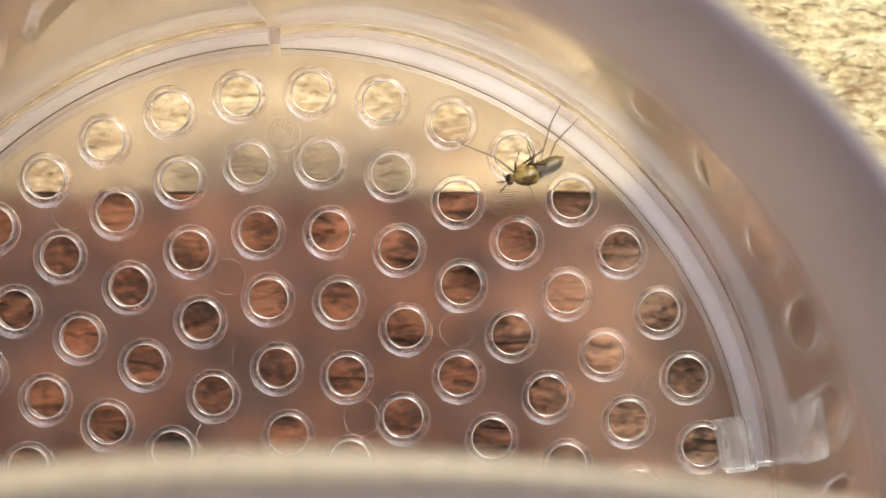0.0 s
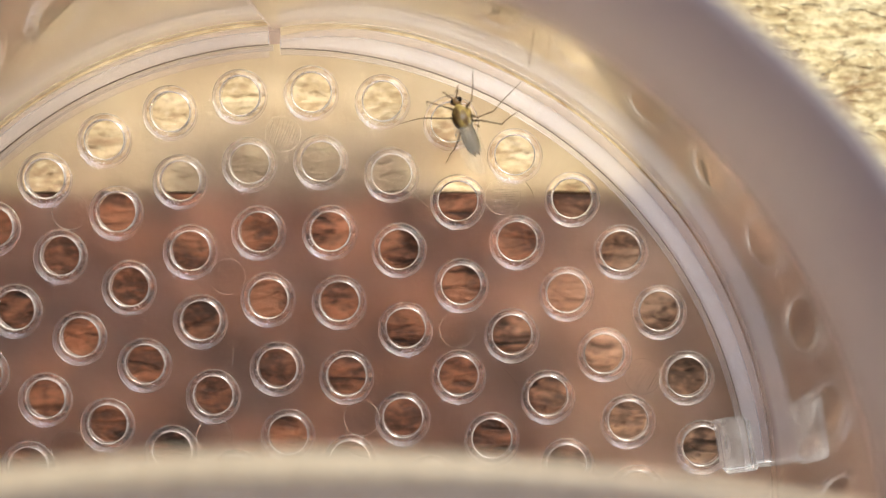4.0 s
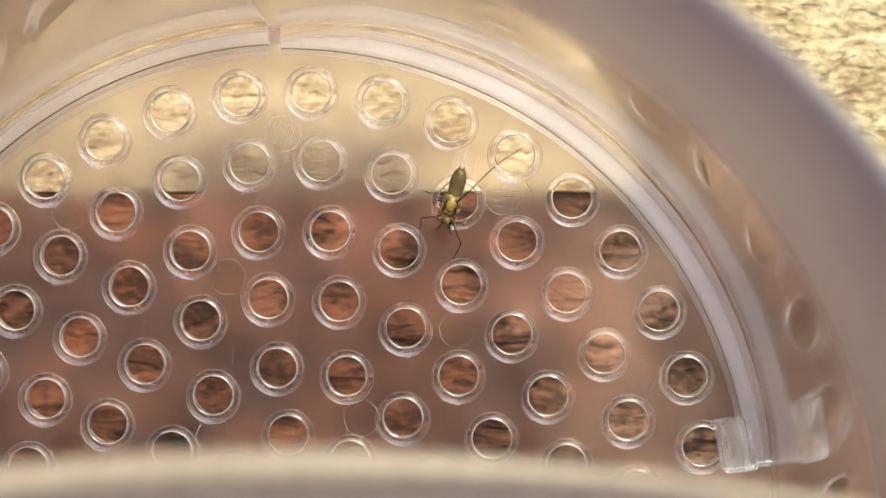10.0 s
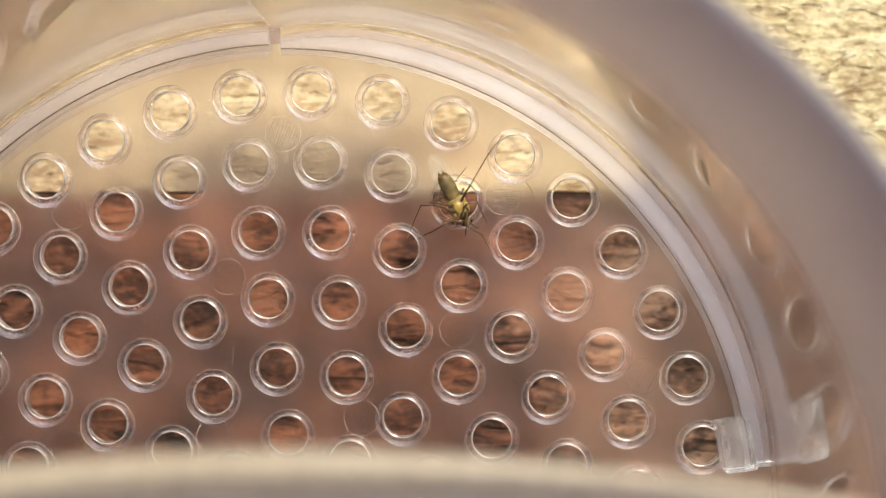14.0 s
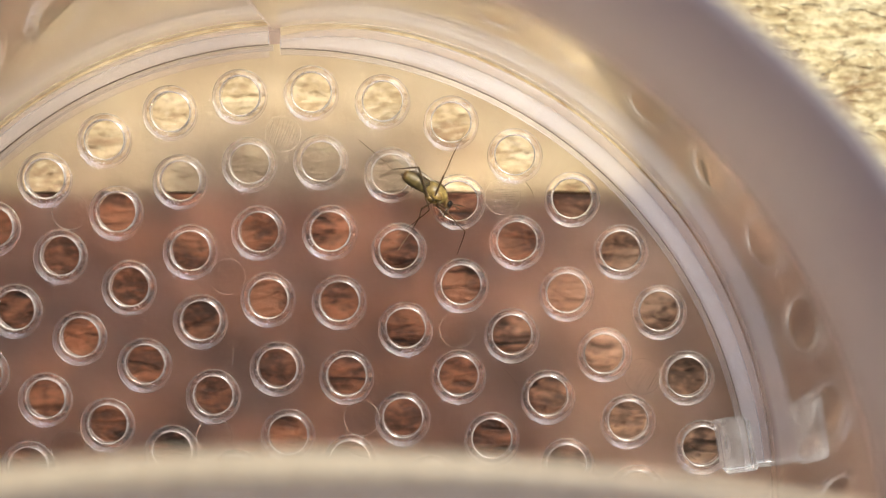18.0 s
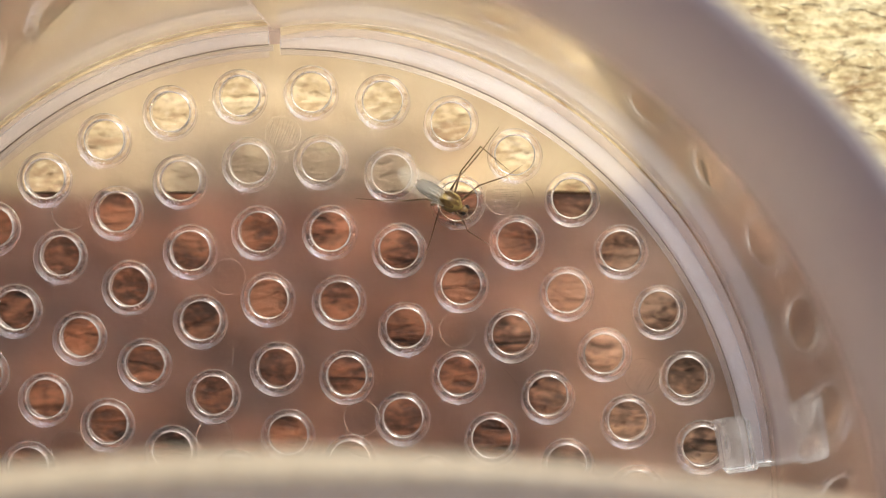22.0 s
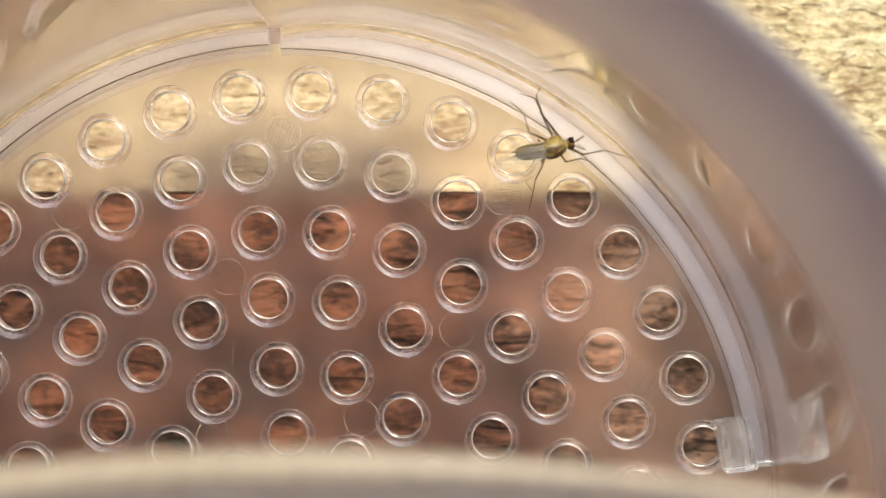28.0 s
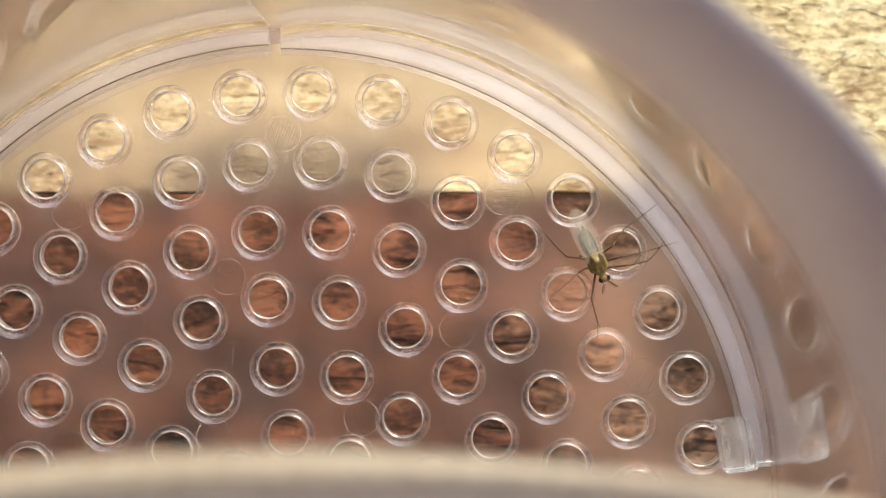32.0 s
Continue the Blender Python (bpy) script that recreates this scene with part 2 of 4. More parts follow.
VEIN = skin("brown_vein", (0.46, 0.42, 0.34), (0.36, 0.32, 0.25), 0.4)


# ---- mesh helpers (millimetres in, metres out) ----
def finish(name, bm, material, parent=None, label="", smooth=True):
    me = bpy.data.meshes.new(name)
    for f in bm.faces:
        f.smooth = smooth
    bm.to_mesh(me)
    bm.free()
    if smooth:
        me.set_sharp_from_angle(angle=radians(38))
    me.materials.append(material)
    ob = new(name, me)
    if parent is not None:
        ob.parent = parent
    if label:
        ob["label"] = label
    return ob


part = finish


def lathe(profile, steps=96, a0=0.0, a1=360.0, bm=None, closed=True):
    """Turns a closed outline of (radius, height) round the upright axis, from a0 to a1 degrees."""
    bm = bm or bmesh.new()
    full = abs(a1 - a0) >= 359.999
    rings = []
    n = steps if full else steps + 1
    for i in range(n):
        a = radians(a0 + (a1 - a0) * i / steps)
        rings.append([bm.verts.new((r * MM * math.cos(a), r * MM * math.sin(a), z * MM)) for r, z in profile])
    k = len(profile)
    for i in range(steps):
        u, v = rings[i], rings[(i + 1) % n]
        for j in range(k if closed else k - 1):
            bm.faces.new((u[j], v[j], v[(j + 1) % k], u[(j + 1) % k]))
    if not full and closed:
        bm.faces.new(rings[0])
        bm.faces.new(rings[-1][::-1])
    bmesh.ops.recalc_face_normals(bm, faces=bm.faces)
    return bm


def box(bm, x0, x1, y0, y1, z0, z1, bevel=0.0, segments=2):
    vs = [bm.verts.new((x * MM, y * MM, z * MM)) for x in (x0, x1) for y in (y0, y1) for z in (z0, z1)]
    fs = [bm.faces.new([vs[i] for i in q]) for q in ((0, 1, 3, 2), (4, 6, 7, 5), (0, 4, 5, 1), (2, 3, 7, 6), (0, 2, 6, 4), (1, 5, 7, 3))]
    if bevel:
        es = list({e for f in fs for e in f.edges})
        bmesh.ops.bevel(bm, geom=es, offset=bevel * MM, segments=segments, affect="EDGES", profile=0.6)
    return bm


def tube(points, radii, sides=8, bm=None):
    """A tapered tube through points, millimetres."""
    bm = bm or bmesh.new()
    pts = [Vector(p) for p in points]
    rings = []
    for i, p in enumerate(pts):
        d = (pts[min(i + 1, len(pts) - 1)] - pts[max(i - 1, 0)]).normalized()
        up = Vector((0, 0, 1)) if abs(d.z) < 0.9 else Vector((1, 0, 0))
        u = d.cross(up).normalized()
        w = d.cross(u)
        rings.append([bm.verts.new((p + (u * math.cos(a) + w * math.sin(a)) * radii[i]) * MM) for a in (2 * math.pi * k / sides for k in range(sides))])
    for a, b in zip(rings, rings[1:]):
        for k in range(sides):
            bm.faces.new((a[k], a[(k + 1) % sides], b[(k + 1) % sides], b[k]))
    bm.faces.new(rings[0][::-1])
    bm.faces.new(rings[-1])
    bmesh.ops.recalc_face_normals(bm, faces=bm.faces)
    return bm


def blob(cx, cy, cz, rx, ry, rz, bm=None, u=20, v=14, squash=None):
    """An ellipsoid; squash(p) may reshape its unit points."""
    bm = bm or bmesh.new()
    made = bmesh.ops.create_uvsphere(bm, u_segments=u, v_segments=v, radius=1.0)["verts"]
    for w in made:
        p = squash(w.co.copy()) if squash else w.co
        w.co = Vector(((cx + rx * p.x) * MM, (cy + ry * p.y) * MM, (cz + rz * p.z) * MM))
    return bm


# ---- ground and boards ----
TABLE = -6.0


def board(name, y0, y1, x0, x1, material, parent):
    bm = bmesh.new()
    box(bm, x0, x1, y0, y1, -20, 0, 0.15, 2)
    return part(name, bm, material, parent)


def boards():
    top = tagged(new("wooden_deck"), "weathered wooden deck of one pale and one red-brown board", "deck", kind="structure")
    top.location = (0, 0, TABLE * MM)
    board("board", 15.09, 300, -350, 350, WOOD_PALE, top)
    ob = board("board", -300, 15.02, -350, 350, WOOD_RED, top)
    return top


boards()
bm = bmesh.new()
bmesh.ops.create_grid(bm, x_segments=2, y_segments=2, size=600.0)
g = finish("ground", bm, SOIL)
g.location = (0, 0, -0.0262)
tagged(g, "plain dry brown earth under the boards", "ground", kind="structure")

# ---- the jar ----
PITCH = 3.3
RINGS = ((1, 0.982, 37.63), (2, 1.984, 8.33), (3, 3.009, 17.95), (4, 3.997, 7.91), (5, 5.002, 1.83), (6, 6.0, 7.855))
HOLES = [(0.0, 0.0)]
for k, r, phase in RINGS:
    for j in range(6 * k):
        a = radians(phase + 60 / k * j)
        HOLES.append((r * PITCH * math.cos(a), r * PITCH * math.sin(a)))
WALL_R = 23.05
RIM_Z = 26.0
jar = tagged(new("insect_jar"), "clear plastic insect jar with a perforated floor, standing on boards", "jar")
jar.location = (0, 0, 0)


def perforated_plate():
    """A disc with 127 round openings; sides of the openings included."""
    bm = bmesh.new()
    def loop(cx, cy, r, n, z, turn=0.0):
        vs = [bm.verts.new(((cx + r * math.cos(2 * math.pi * i / n + turn)) * MM, (cy + r * math.sin(2 * math.pi * i / n + turn)) * MM, z * MM)) for i in range(n)]
        return vs, [bm.edges.new((vs[i], vs[(i + 1) % n])) for i in range(n)]
    top_e, low_e, walls = [], [], []
    for cx, cy, r, n in [(0, 0, WALL_R - 0.02, 128)] + [(x, y, 1.225, 24) for x, y in HOLES]:
        va, ea = loop(cx, cy, r, n, 0.0)
        vb, eb = loop(cx, cy, r, n, -0.3)
        top_e += ea
        low_e += eb
        walls.append((va, vb))
    bmesh.ops.triangle_fill(bm, use_beauty=True, use_dissolve=False, edges=top_e, normal=(0, 0, 1))
    bmesh.ops.triangle_fill(bm, use_beauty=True, use_dissolve=False, edges=low_e, normal=(0, 0, -1))
    for va, vb in walls:
        n = len(va)
        for i in range(n):
            bm.faces.new((va[i], va[(i + 1) % n], vb[(i + 1) % n], vb[i]))
    bmesh.ops.recalc_face_normals(bm, faces=bm.faces)
    for fc in bm.faces:
        fc.material_index = 1 if fc.normal.z < -0.5 else 0
    ob = part("floor_plate", bm, PLATE, jar, "frosted clear plate full of round air holes", smooth=False)
    ob.data.materials.append(PLATE_BACK)
    ob.visible_shadow = False
    return ob


plate = perforated_plate()
COLLAR_PROFILE = [(1.02, -0.28), (1.02, 0.030), (1.08, 0.034), (1.15, 0.022), (1.195, 0.006), (1.21, 0.012), (1.225, -0.002), (1.24, 0.0), (1.29, 0.013), (1.345, 0.030), (1.352, 0.0), (1.33, -0.28)]
EDGE_PROFILE = [(1.345, -0.01), (1.347, 0.028), (1.355, 0.036), (1.364, 0.030), (1.370, 0.004), (1.36, -0.02)]
LIP_PROFILE = [(0.985, -0.40), (0.982, 0.03), (0.986, 0.055), (0.994, 0.072), (1.004, 0.076), (1.015, 0.064), (1.026, 0.042), (1.038, 0.02), (1.066, 0.010), (1.072, -0.28), (1.03, -0.40)]
SHRINK = 0.945
meshes = {}
for x, y in HOLES:
    for name, profile, material in (("hole_collar", COLLAR_PROFILE, COLLAR), ("hole_lip", LIP_PROFILE, LIP), ("hole_edge", EDGE_PROFILE, EDGE)):
        if name not in meshes:
            ob = finish(name, lathe([(r * (SHRINK if name == "hole_lip" else 0.98), z) for r, z in profile], 48), material, plate)
            meshes[name] = ob.data
        else:
            ob = new(name, meshes[name])
            ob.parent = plate
        ob.location = (x * MM, (y - (0.0 if name == "hole_lip" else 0.06)) * MM, 0)

# upright wall that flares into a rounded lip
WALL_OUT = [(23.05, -6.0), (23.05, 20.5), (23.1, 21.2), (23.35, 23.5), (23.7, 25.3), (23.9, 25.9), (24.15, 26.0), (24.35, 25.7), (24.36, 25.0), (24.0, 23.0), (23.6, 21.0), (23.45, 20.0), (23.4, 19.0), (23.4, -6.0)]


def dip(deg):
    """How far the wall bends inwards beside its moulding seam."""
    return 0.62 * ((deg - 76) / 16.6) ** 2 if 76 < deg <= 92.6 else 0.0


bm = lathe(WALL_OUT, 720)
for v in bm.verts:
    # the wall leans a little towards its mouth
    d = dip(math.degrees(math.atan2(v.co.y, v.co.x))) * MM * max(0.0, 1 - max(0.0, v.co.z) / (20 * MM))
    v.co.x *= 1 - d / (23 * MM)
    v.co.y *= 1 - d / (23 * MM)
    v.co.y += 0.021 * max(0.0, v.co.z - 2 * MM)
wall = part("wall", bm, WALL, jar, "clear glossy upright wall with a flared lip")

# ledge inside the foot of the wall, in two arcs that meet at a narrow gap
def sweep(outline, steps, a0, a1):
    """Turns an outline of (radius, height) that may change with the angle, from a0 to a1 degrees."""
    bm = bmesh.new()
    rings = []
    for i in range(steps + 1):
        deg = a0 + (a1 - a0) * i / steps
        a = radians(deg)
        rings.append([bm.verts.new((r * MM * math.cos(a), r * MM * math.sin(a), z * MM)) for r, z in outline(deg)])
    k = len(rings[0])
    for u, v in zip(rings, rings[1:]):
        for j in range(k):
            bm.faces.new((u[j], v[j], v[(j + 1) % k], u[(j + 1) % k]))
    bm.faces.new(rings[0])
    bm.faces.new(rings[-1][::-1])
    bmesh.ops.recalc_face_normals(bm, faces=bm.faces)
    return bm


def inner(deg):
    """Radius of the ledge's inner edge: round on one arc, set off centre on the other."""
    if deg > 92.5:
        return 22.10
    ox, oy, rad = -0.55, -0.70, 22.56
    c = ox * math.cos(radians(deg)) + oy * math.sin(radians(deg))
    return c + math.sqrt(c * c + rad * rad - ox * ox - oy * oy)


def ledge_outline(deg):
    """The milky raised part of the ledge."""
    r = inner(deg)
    w = 23.04 - dip(deg) - r
    return [(r, -0.05), (r, 0.16), (r + 0.03, 0.25), (r + 0.09, 0.285), (r + 0.16, 0.28), (r + 0.4 * w, 0.21), (r + 0.62 * w, 0.145), (r + 0.66 * w, 0.10), (r + 0.66 * w, -0.05)]


def slope_outline(deg):
    """The clear part of the ledge that falls to the wall."""
    r, edge = inner(deg), (23.04 if deg < 92.5 else 22.94) - dip(deg)
    a = r + 0.665 * (23.04 - dip(deg) - r)
    w = edge - a
    return [(a, -0.05), (a, 0.10), (a + 0.2 * w, 0.110), (a + 0.32 * w, 0.098), (a + 0.34 * w, 0.088), (a + 0.6 * w, 0.084), (a + 0.66 * w, 0.066), (edge, 0.04), (edge, -0.05)]


def line_outline(deg):
    r = inner(deg) - 0.30
    top = [(r + 0.09 * k + x, z + 0.02 * k) for k in range(3) for x, z in ((0.0, 0.01), (0.008, 0.045), (0.02, 0.05), (0.055, 0.04), (0.062, 0.01))]
    return [(r, -0.05)] + top + [(r + 0.27, -0.05)]


def groove_outline(deg):
    r = inner(deg) - 0.028
    return [(r, -0.05), (r, 0.15), (r + 0.012, 0.19), (r + 0.026, 0.17), (r + 0.026, -0.05)]


def skirt_outline(deg):
    r = inner(deg) - 0.62
    return [(r, -0.02), (r + 0.015, 0.045), (r + 0.04, 0.05), (r + 0.07, 0.022), (r + 0.25, 0.016), (r + 0.44, 0.03), (r + 0.45, -0.02)]


for a0, a1 in ((4.9, 91.9), (93.3, 187.0)):
    part("floor_ledge", sweep(ledge_outline, 240, a0, a1), LEDGE, jar, "milky lavender ledge inside the foot of the wall")
    part("ledge_slope", sweep(slope_outline, 240, a0, a1), SLOPE, jar, "clear slope between the ledge and the wall")
    part("ledge_line", sweep(line_outline, 240, a0 - 0.5, a1), LINE, jar, "thin bright double line along the ledge")
    # the groove's shade, put in as a thin strip of dark colour
    part("ledge_groove", sweep(groove_outline, 240, a0, a1), GROOVE_SHADE, jar, "fine dark line of grime in the ledge's groove")
part("ledge_skirt", sweep(skirt_outline, 240, 93.3, 187.0), SKIRT, jar, "clear stepped skirt below the ledge")
part("ledge_bridge", lathe([(22.1, -0.1), (22.1, 0.05), (23.03, 0.0), (23.03, -0.1)], 8, 91.85, 93.35), CLEAR_LEDGE, jar, "cloudy web in the gap of the ledge")
# short scuffs across the ledge
rnd = random.Random(5)
bm = bmesh.new()
for i in range(300):
    a = radians(rnd.uniform(14, 91) if rnd.random() < 0.85 else rnd.uniform(94, 115))
    r = inner(math.degrees(a)) + rnd.uniform(0.12, 0.75)
    d = rnd.uniform(0.03, 0.16)
    h, low = (0.31 - 0.29 * (x - inner(math.degrees(a))) for x in (r, r + d))
    q = a + rnd.uniform(-0.003, 0.003)
    tube([(r * math.cos(a), r * math.sin(a), h), ((r + d) * math.cos(q), (r + d) * math.sin(q), low)], [0.008, 0.005], 4, bm)
part("scuffs", bm, SCUFF_GLINT, jar, "short bright scuffs")["kind"] = "stuff"

# round brushed moulding marks between the holes
MARKS = [(17.8, 92 + 36 * i) for i in range(10)] + [(11.4, 47 + 60 * i) for i in range(6)] + [(5.1, 52 + 90 * i) for i in range(4)]
mark_me = None
for i, (r, a) in enumerate(MARKS):
    if mark_me is None:
        ob = part("moulding_mark", lathe([(0.850, -0.02), (0.850, 0.010), (0.858, 0.020), (0.870, 0.020), (0.878, 0.008), (0.878, -0.02)], 44), MARK, plate)
        mark_me = ob.data
    else:
        ob = new("moulding_mark", mark_me)
        ob.parent = plate
    ob.location = (r * MM * math.cos(radians(a)), r * MM * math.sin(radians(a)), 0)
    if i < 10 and i % 2 == 0 or i == 9:
        # fine straight scratches inside the ring
        rnd = random.Random(40 + i)
        bm = bmesh.new()
        for k in range(17):
            y = -0.76 + 1.52 * k / 16 + rnd.uniform(-0.03, 0.03)
            half = math.sqrt(max(0.0, 0.80 ** 2 - y * y))
            x0, x1 = -half * rnd.uniform(0.35, 1.0), half * rnd.uniform(0.35, 1.0)
            tube([(x0, y, 0.004), (x1, y + rnd.uniform(-0.03, 0.03), 0.004)], [0.007, 0.007], 4, bm)
        me = part("brushing", bm, EDGE, ob)
        me.rotation_euler = (0, 0, radians((70, 0, 30, 0, 0, 0, 20, 0, 60, 3)[i]))


# clear lug at the end of the ledge, with a low bar to the wall
def lug(name, cx, cy, w, d, z0, z1, turn, label, material=LUG):
    bm = bmesh.new()
    box(bm, -w / 2, w / 2, -d / 2, d / 2, z0, z1, min(0.16, d * 0.3), 4)
    ob = part(name, bm, material, jar, label)
    ob.matrix_basis = pose(cx * MM, cy * MM, 0, 0, 0, turn)


lug("lug", 21.0, 2.95, 1.5, 2.4, 0.03, 1.7, 9.0, "clear square plastic lug")
lug("lug_bar", 22.35, 1.88, 1.3, 0.3, -0.3, 0.3, 5.0, "clear low bar", LUG_BAR)


# lid lying over half of the jar's mouth
def half_lid():
    lid = tagged(new("half_lid"), "milky beige plastic lid covering half of the jar's mouth", "lid")
    lid.location = (0, 0, RIM_Z * MM)
    cx, cy, rad = 4.4, -74.3, 82.0
    front = []
    for i in range(81):
        a = radians(90 + 20.6 - 36.0 * i / 80)
        front.append((cx + rad * math.cos(a), cy + rad * math.sin(a)))
    front = [p for p in front if math.hypot(*p) < 24.6]
    a1, a0 = (math.degrees(math.atan2(p[1], p[0])) for p in (front[0], front[-1]))
    back = [(24.6 * math.cos(radians(a)), 24.6 * math.sin(radians(a))) for a in (a0 - (a0 + 360 - a1) * i / 60 for i in range(1, 60))]
    ring = [(x, y - 0.5) for x, y in front] + back
    bm = bmesh.new()
    n = len(ring)
    layers = [[bm.verts.new((x * MM, y * MM, z * MM)) for x, y in ring] for z in (0.0, 0.8)]
    for i in range(n):
        bm.faces.new((layers[0][i], layers[0][(i + 1) % n], layers[1][(i + 1) % n], layers[1][i]))
    bm.faces.new(layers[0][::-1])
    bm.faces.new(layers[1])
    bmesh.ops.recalc_face_normals(bm, faces=bm.faces)
    part("lid_plate", bm, LID, lid, "thin milky lid plate", smooth=False)
    # rounded bead along the open edge, with fine grip ridges
    bm = bmesh.new()
    rings = []
    for i in range(241):
        a = radians(90 + 19.6 - 33.4 * i / 240)
        u = Vector((math.cos(a), math.sin(a), 0))
        # the bead runs out towards one end
        swell = 0.03 * noise.noise(Vector((i * 0.45, 0, 0))) - 0.22 * max(0.0, min(1.0, (i - 138) / 45))
        rings.append([bm.verts.new((Vector((cx, cy, 0)) + u * (rad - 0.45 + (0.45 + swell) * math.cos(b)) + Vector((0, 0, 0.5 + (0.5 + swell) * math.sin(b)))) * MM) for b in (2 * math.pi * k / 14 for k in range(14))])
    for p, q in zip(rings, rings[1:]):
        for k in range(14):
            bm.faces.new((p[k], p[(k + 1) % 14], q[(k + 1) % 14], q[k]))
    bm.faces.new(rings[0])
    bm.faces.new(rings[-1][::-1])
    bmesh.ops.recalc_face_normals(bm, faces=bm.faces)
    part("lid_bead", bm, BEAD, lid, "rounded cream edge of the lid")


half_lid()

# thin scratches in the floor
for x0, y0, x1, y1 in ((5.66, 14.93, 6.82, 13.69), (11.77, 11.45, 12.6, 10.62), (2.22, 8.38, 3.61, 7.15), (-3.04, 7.66, -3.22, 5.93), (9.70, 6.80, 11.07, 5.16), (4.52, 11.44, 3.56, 10.08), (12.98, 5.16, 14.07, 4.20)):
    ob = part("scratch", tube([(x0, y0, 0.002), ((x0 + x1) / 2 + 0.04, (y0 + y1) / 2 + 0.03, 0.004), (x1, y1, 0.002)], [0.004, 0.008, 0.003], 5), MARK, plate)

# white specks as painted glints on the collars' sun-facing slopes, dust on the floor
rnd = random.Random(12)
verts, faces = [], []


def speck(x, y, z, s):
    turn = rnd.uniform(0, 6.28)
    n = len(verts)
    for k in range(3):
        verts.append(((x + s * rnd.uniform(0.6, 1.2) * math.cos(turn + 2.1 * k)) * MM, (y + s * math.sin(turn + 2.1 * k)) * MM, z * MM))
    verts.append((x * MM, y * MM, (z + s * 0.8) * MM))
    faces.extend(((n, n + 1, n + 3), (n + 1, n + 2, n + 3), (n + 2, n, n + 3)))


for hx, hy in HOLES:
    lean = rnd.gauss(250, 11)
    for k in range(int(rnd.uniform(70, 190))):
        a = radians(rnd.gauss(lean, 21))
        r = min(1.48, max(1.06, rnd.gauss(1.24, 0.10)))
        speck(hx + r * math.cos(a), hy - 0.06 + r * math.sin(a), 0.018, rnd.uniform(0.012, 0.030) * rnd.choice((1, 1, 1.6)))
    for k in range(58):
        a = rnd.uniform(0, 6.28)
        r = 1.0 + 1.0 * rnd.random() ** 1.7
        speck(hx + r * math.cos(a), hy + r * math.sin(a), 0.005, rnd.uniform(0.010, 0.030))
for k in range(900):
    a, r = radians(rnd.gauss(52, 18)), 22.0 - 2.6 * rnd.random() ** 1.6
    if all((r * math.cos(a) - x) ** 2 + (r * math.sin(a) - y) ** 2 > 1.3 for x, y in HOLES):
        speck(r * math.cos(a), r * math.sin(a), 0.003, rnd.uniform(0.006, 0.014))
# dusty smears
for sx, sy, spread, count in ((5.75, 19.73, 0.71, 60), (9.47, 18.64, 0.93, 110), (12.54, 17.29, 0.82, 90), (14.63, 14.85, 0.82, 120), (15.26, 13.35, 0.71, 90), (16.49, 11.45, 0.60, 60), (19.38, 5.03, 0.71, 110), (19.80, 4.48, 0.44, 80), (3.69, 7.89, 1.63, 60), (10.24, 7.89, 1.91, 70), (-6.16, 8.97, 2.18, 60), (-8.01, 18.39, 0.38, 40)):
    for k in range(count):
        x, y = rnd.gauss(sx, spread), rnd.gauss(sy, spread)
        if math.hypot(x, y) < 21.4 and all((x - hx) ** 2 + (y - hy) ** 2 > 1.4 for hx, hy in HOLES):
            speck(x, y, 0.003, rnd.uniform(0.007, 0.020))
me = bpy.data.meshes.new("grit")
me.from_pydata(verts, [], faces)
me.materials.append(SCUFF_GLINT)
grit = new("grit", me)
grit.parent = plate
grit["label"] = "sparkling grit and dust specks"
grit["kind"] = "stuff"

# a loose hair on the floor
hair = finish("hair", tube([(11.05, 15.45, 0.06), (11.25, 15.2, 0.12), (11.38, 14.95, 0.12), (11.42, 14.72, 0.06)], [0.011] * 4, 6), LEG)
tagged(hair, "short curved dark hair lying on the jar floor", "hair")

# clear plastic lets the daylight through
for ob in jar.children_recursive:
    ob.visible_shadow = False


# ---- the midge ----
midge = tagged(new("midge"), "small olive midge with clear wings and long dark legs", "insect")
BONES = {"f": (1.3, 1.3, 1.8), "m": (1.35, 1.5, 2.1), "h": (1.45, 1.7, 2.3)}
HIPS = {"fl": (0.38, 0.20, -0.42), "fr": (0.38, -0.20, -0.42), "ml": (0.08, 0.24, -0.46), "mr": (0.08, -0.24, -0.46), "hl": (-0.24, 0.22, -0.42), "hr": (-0.24, -0.22, -0.42)}


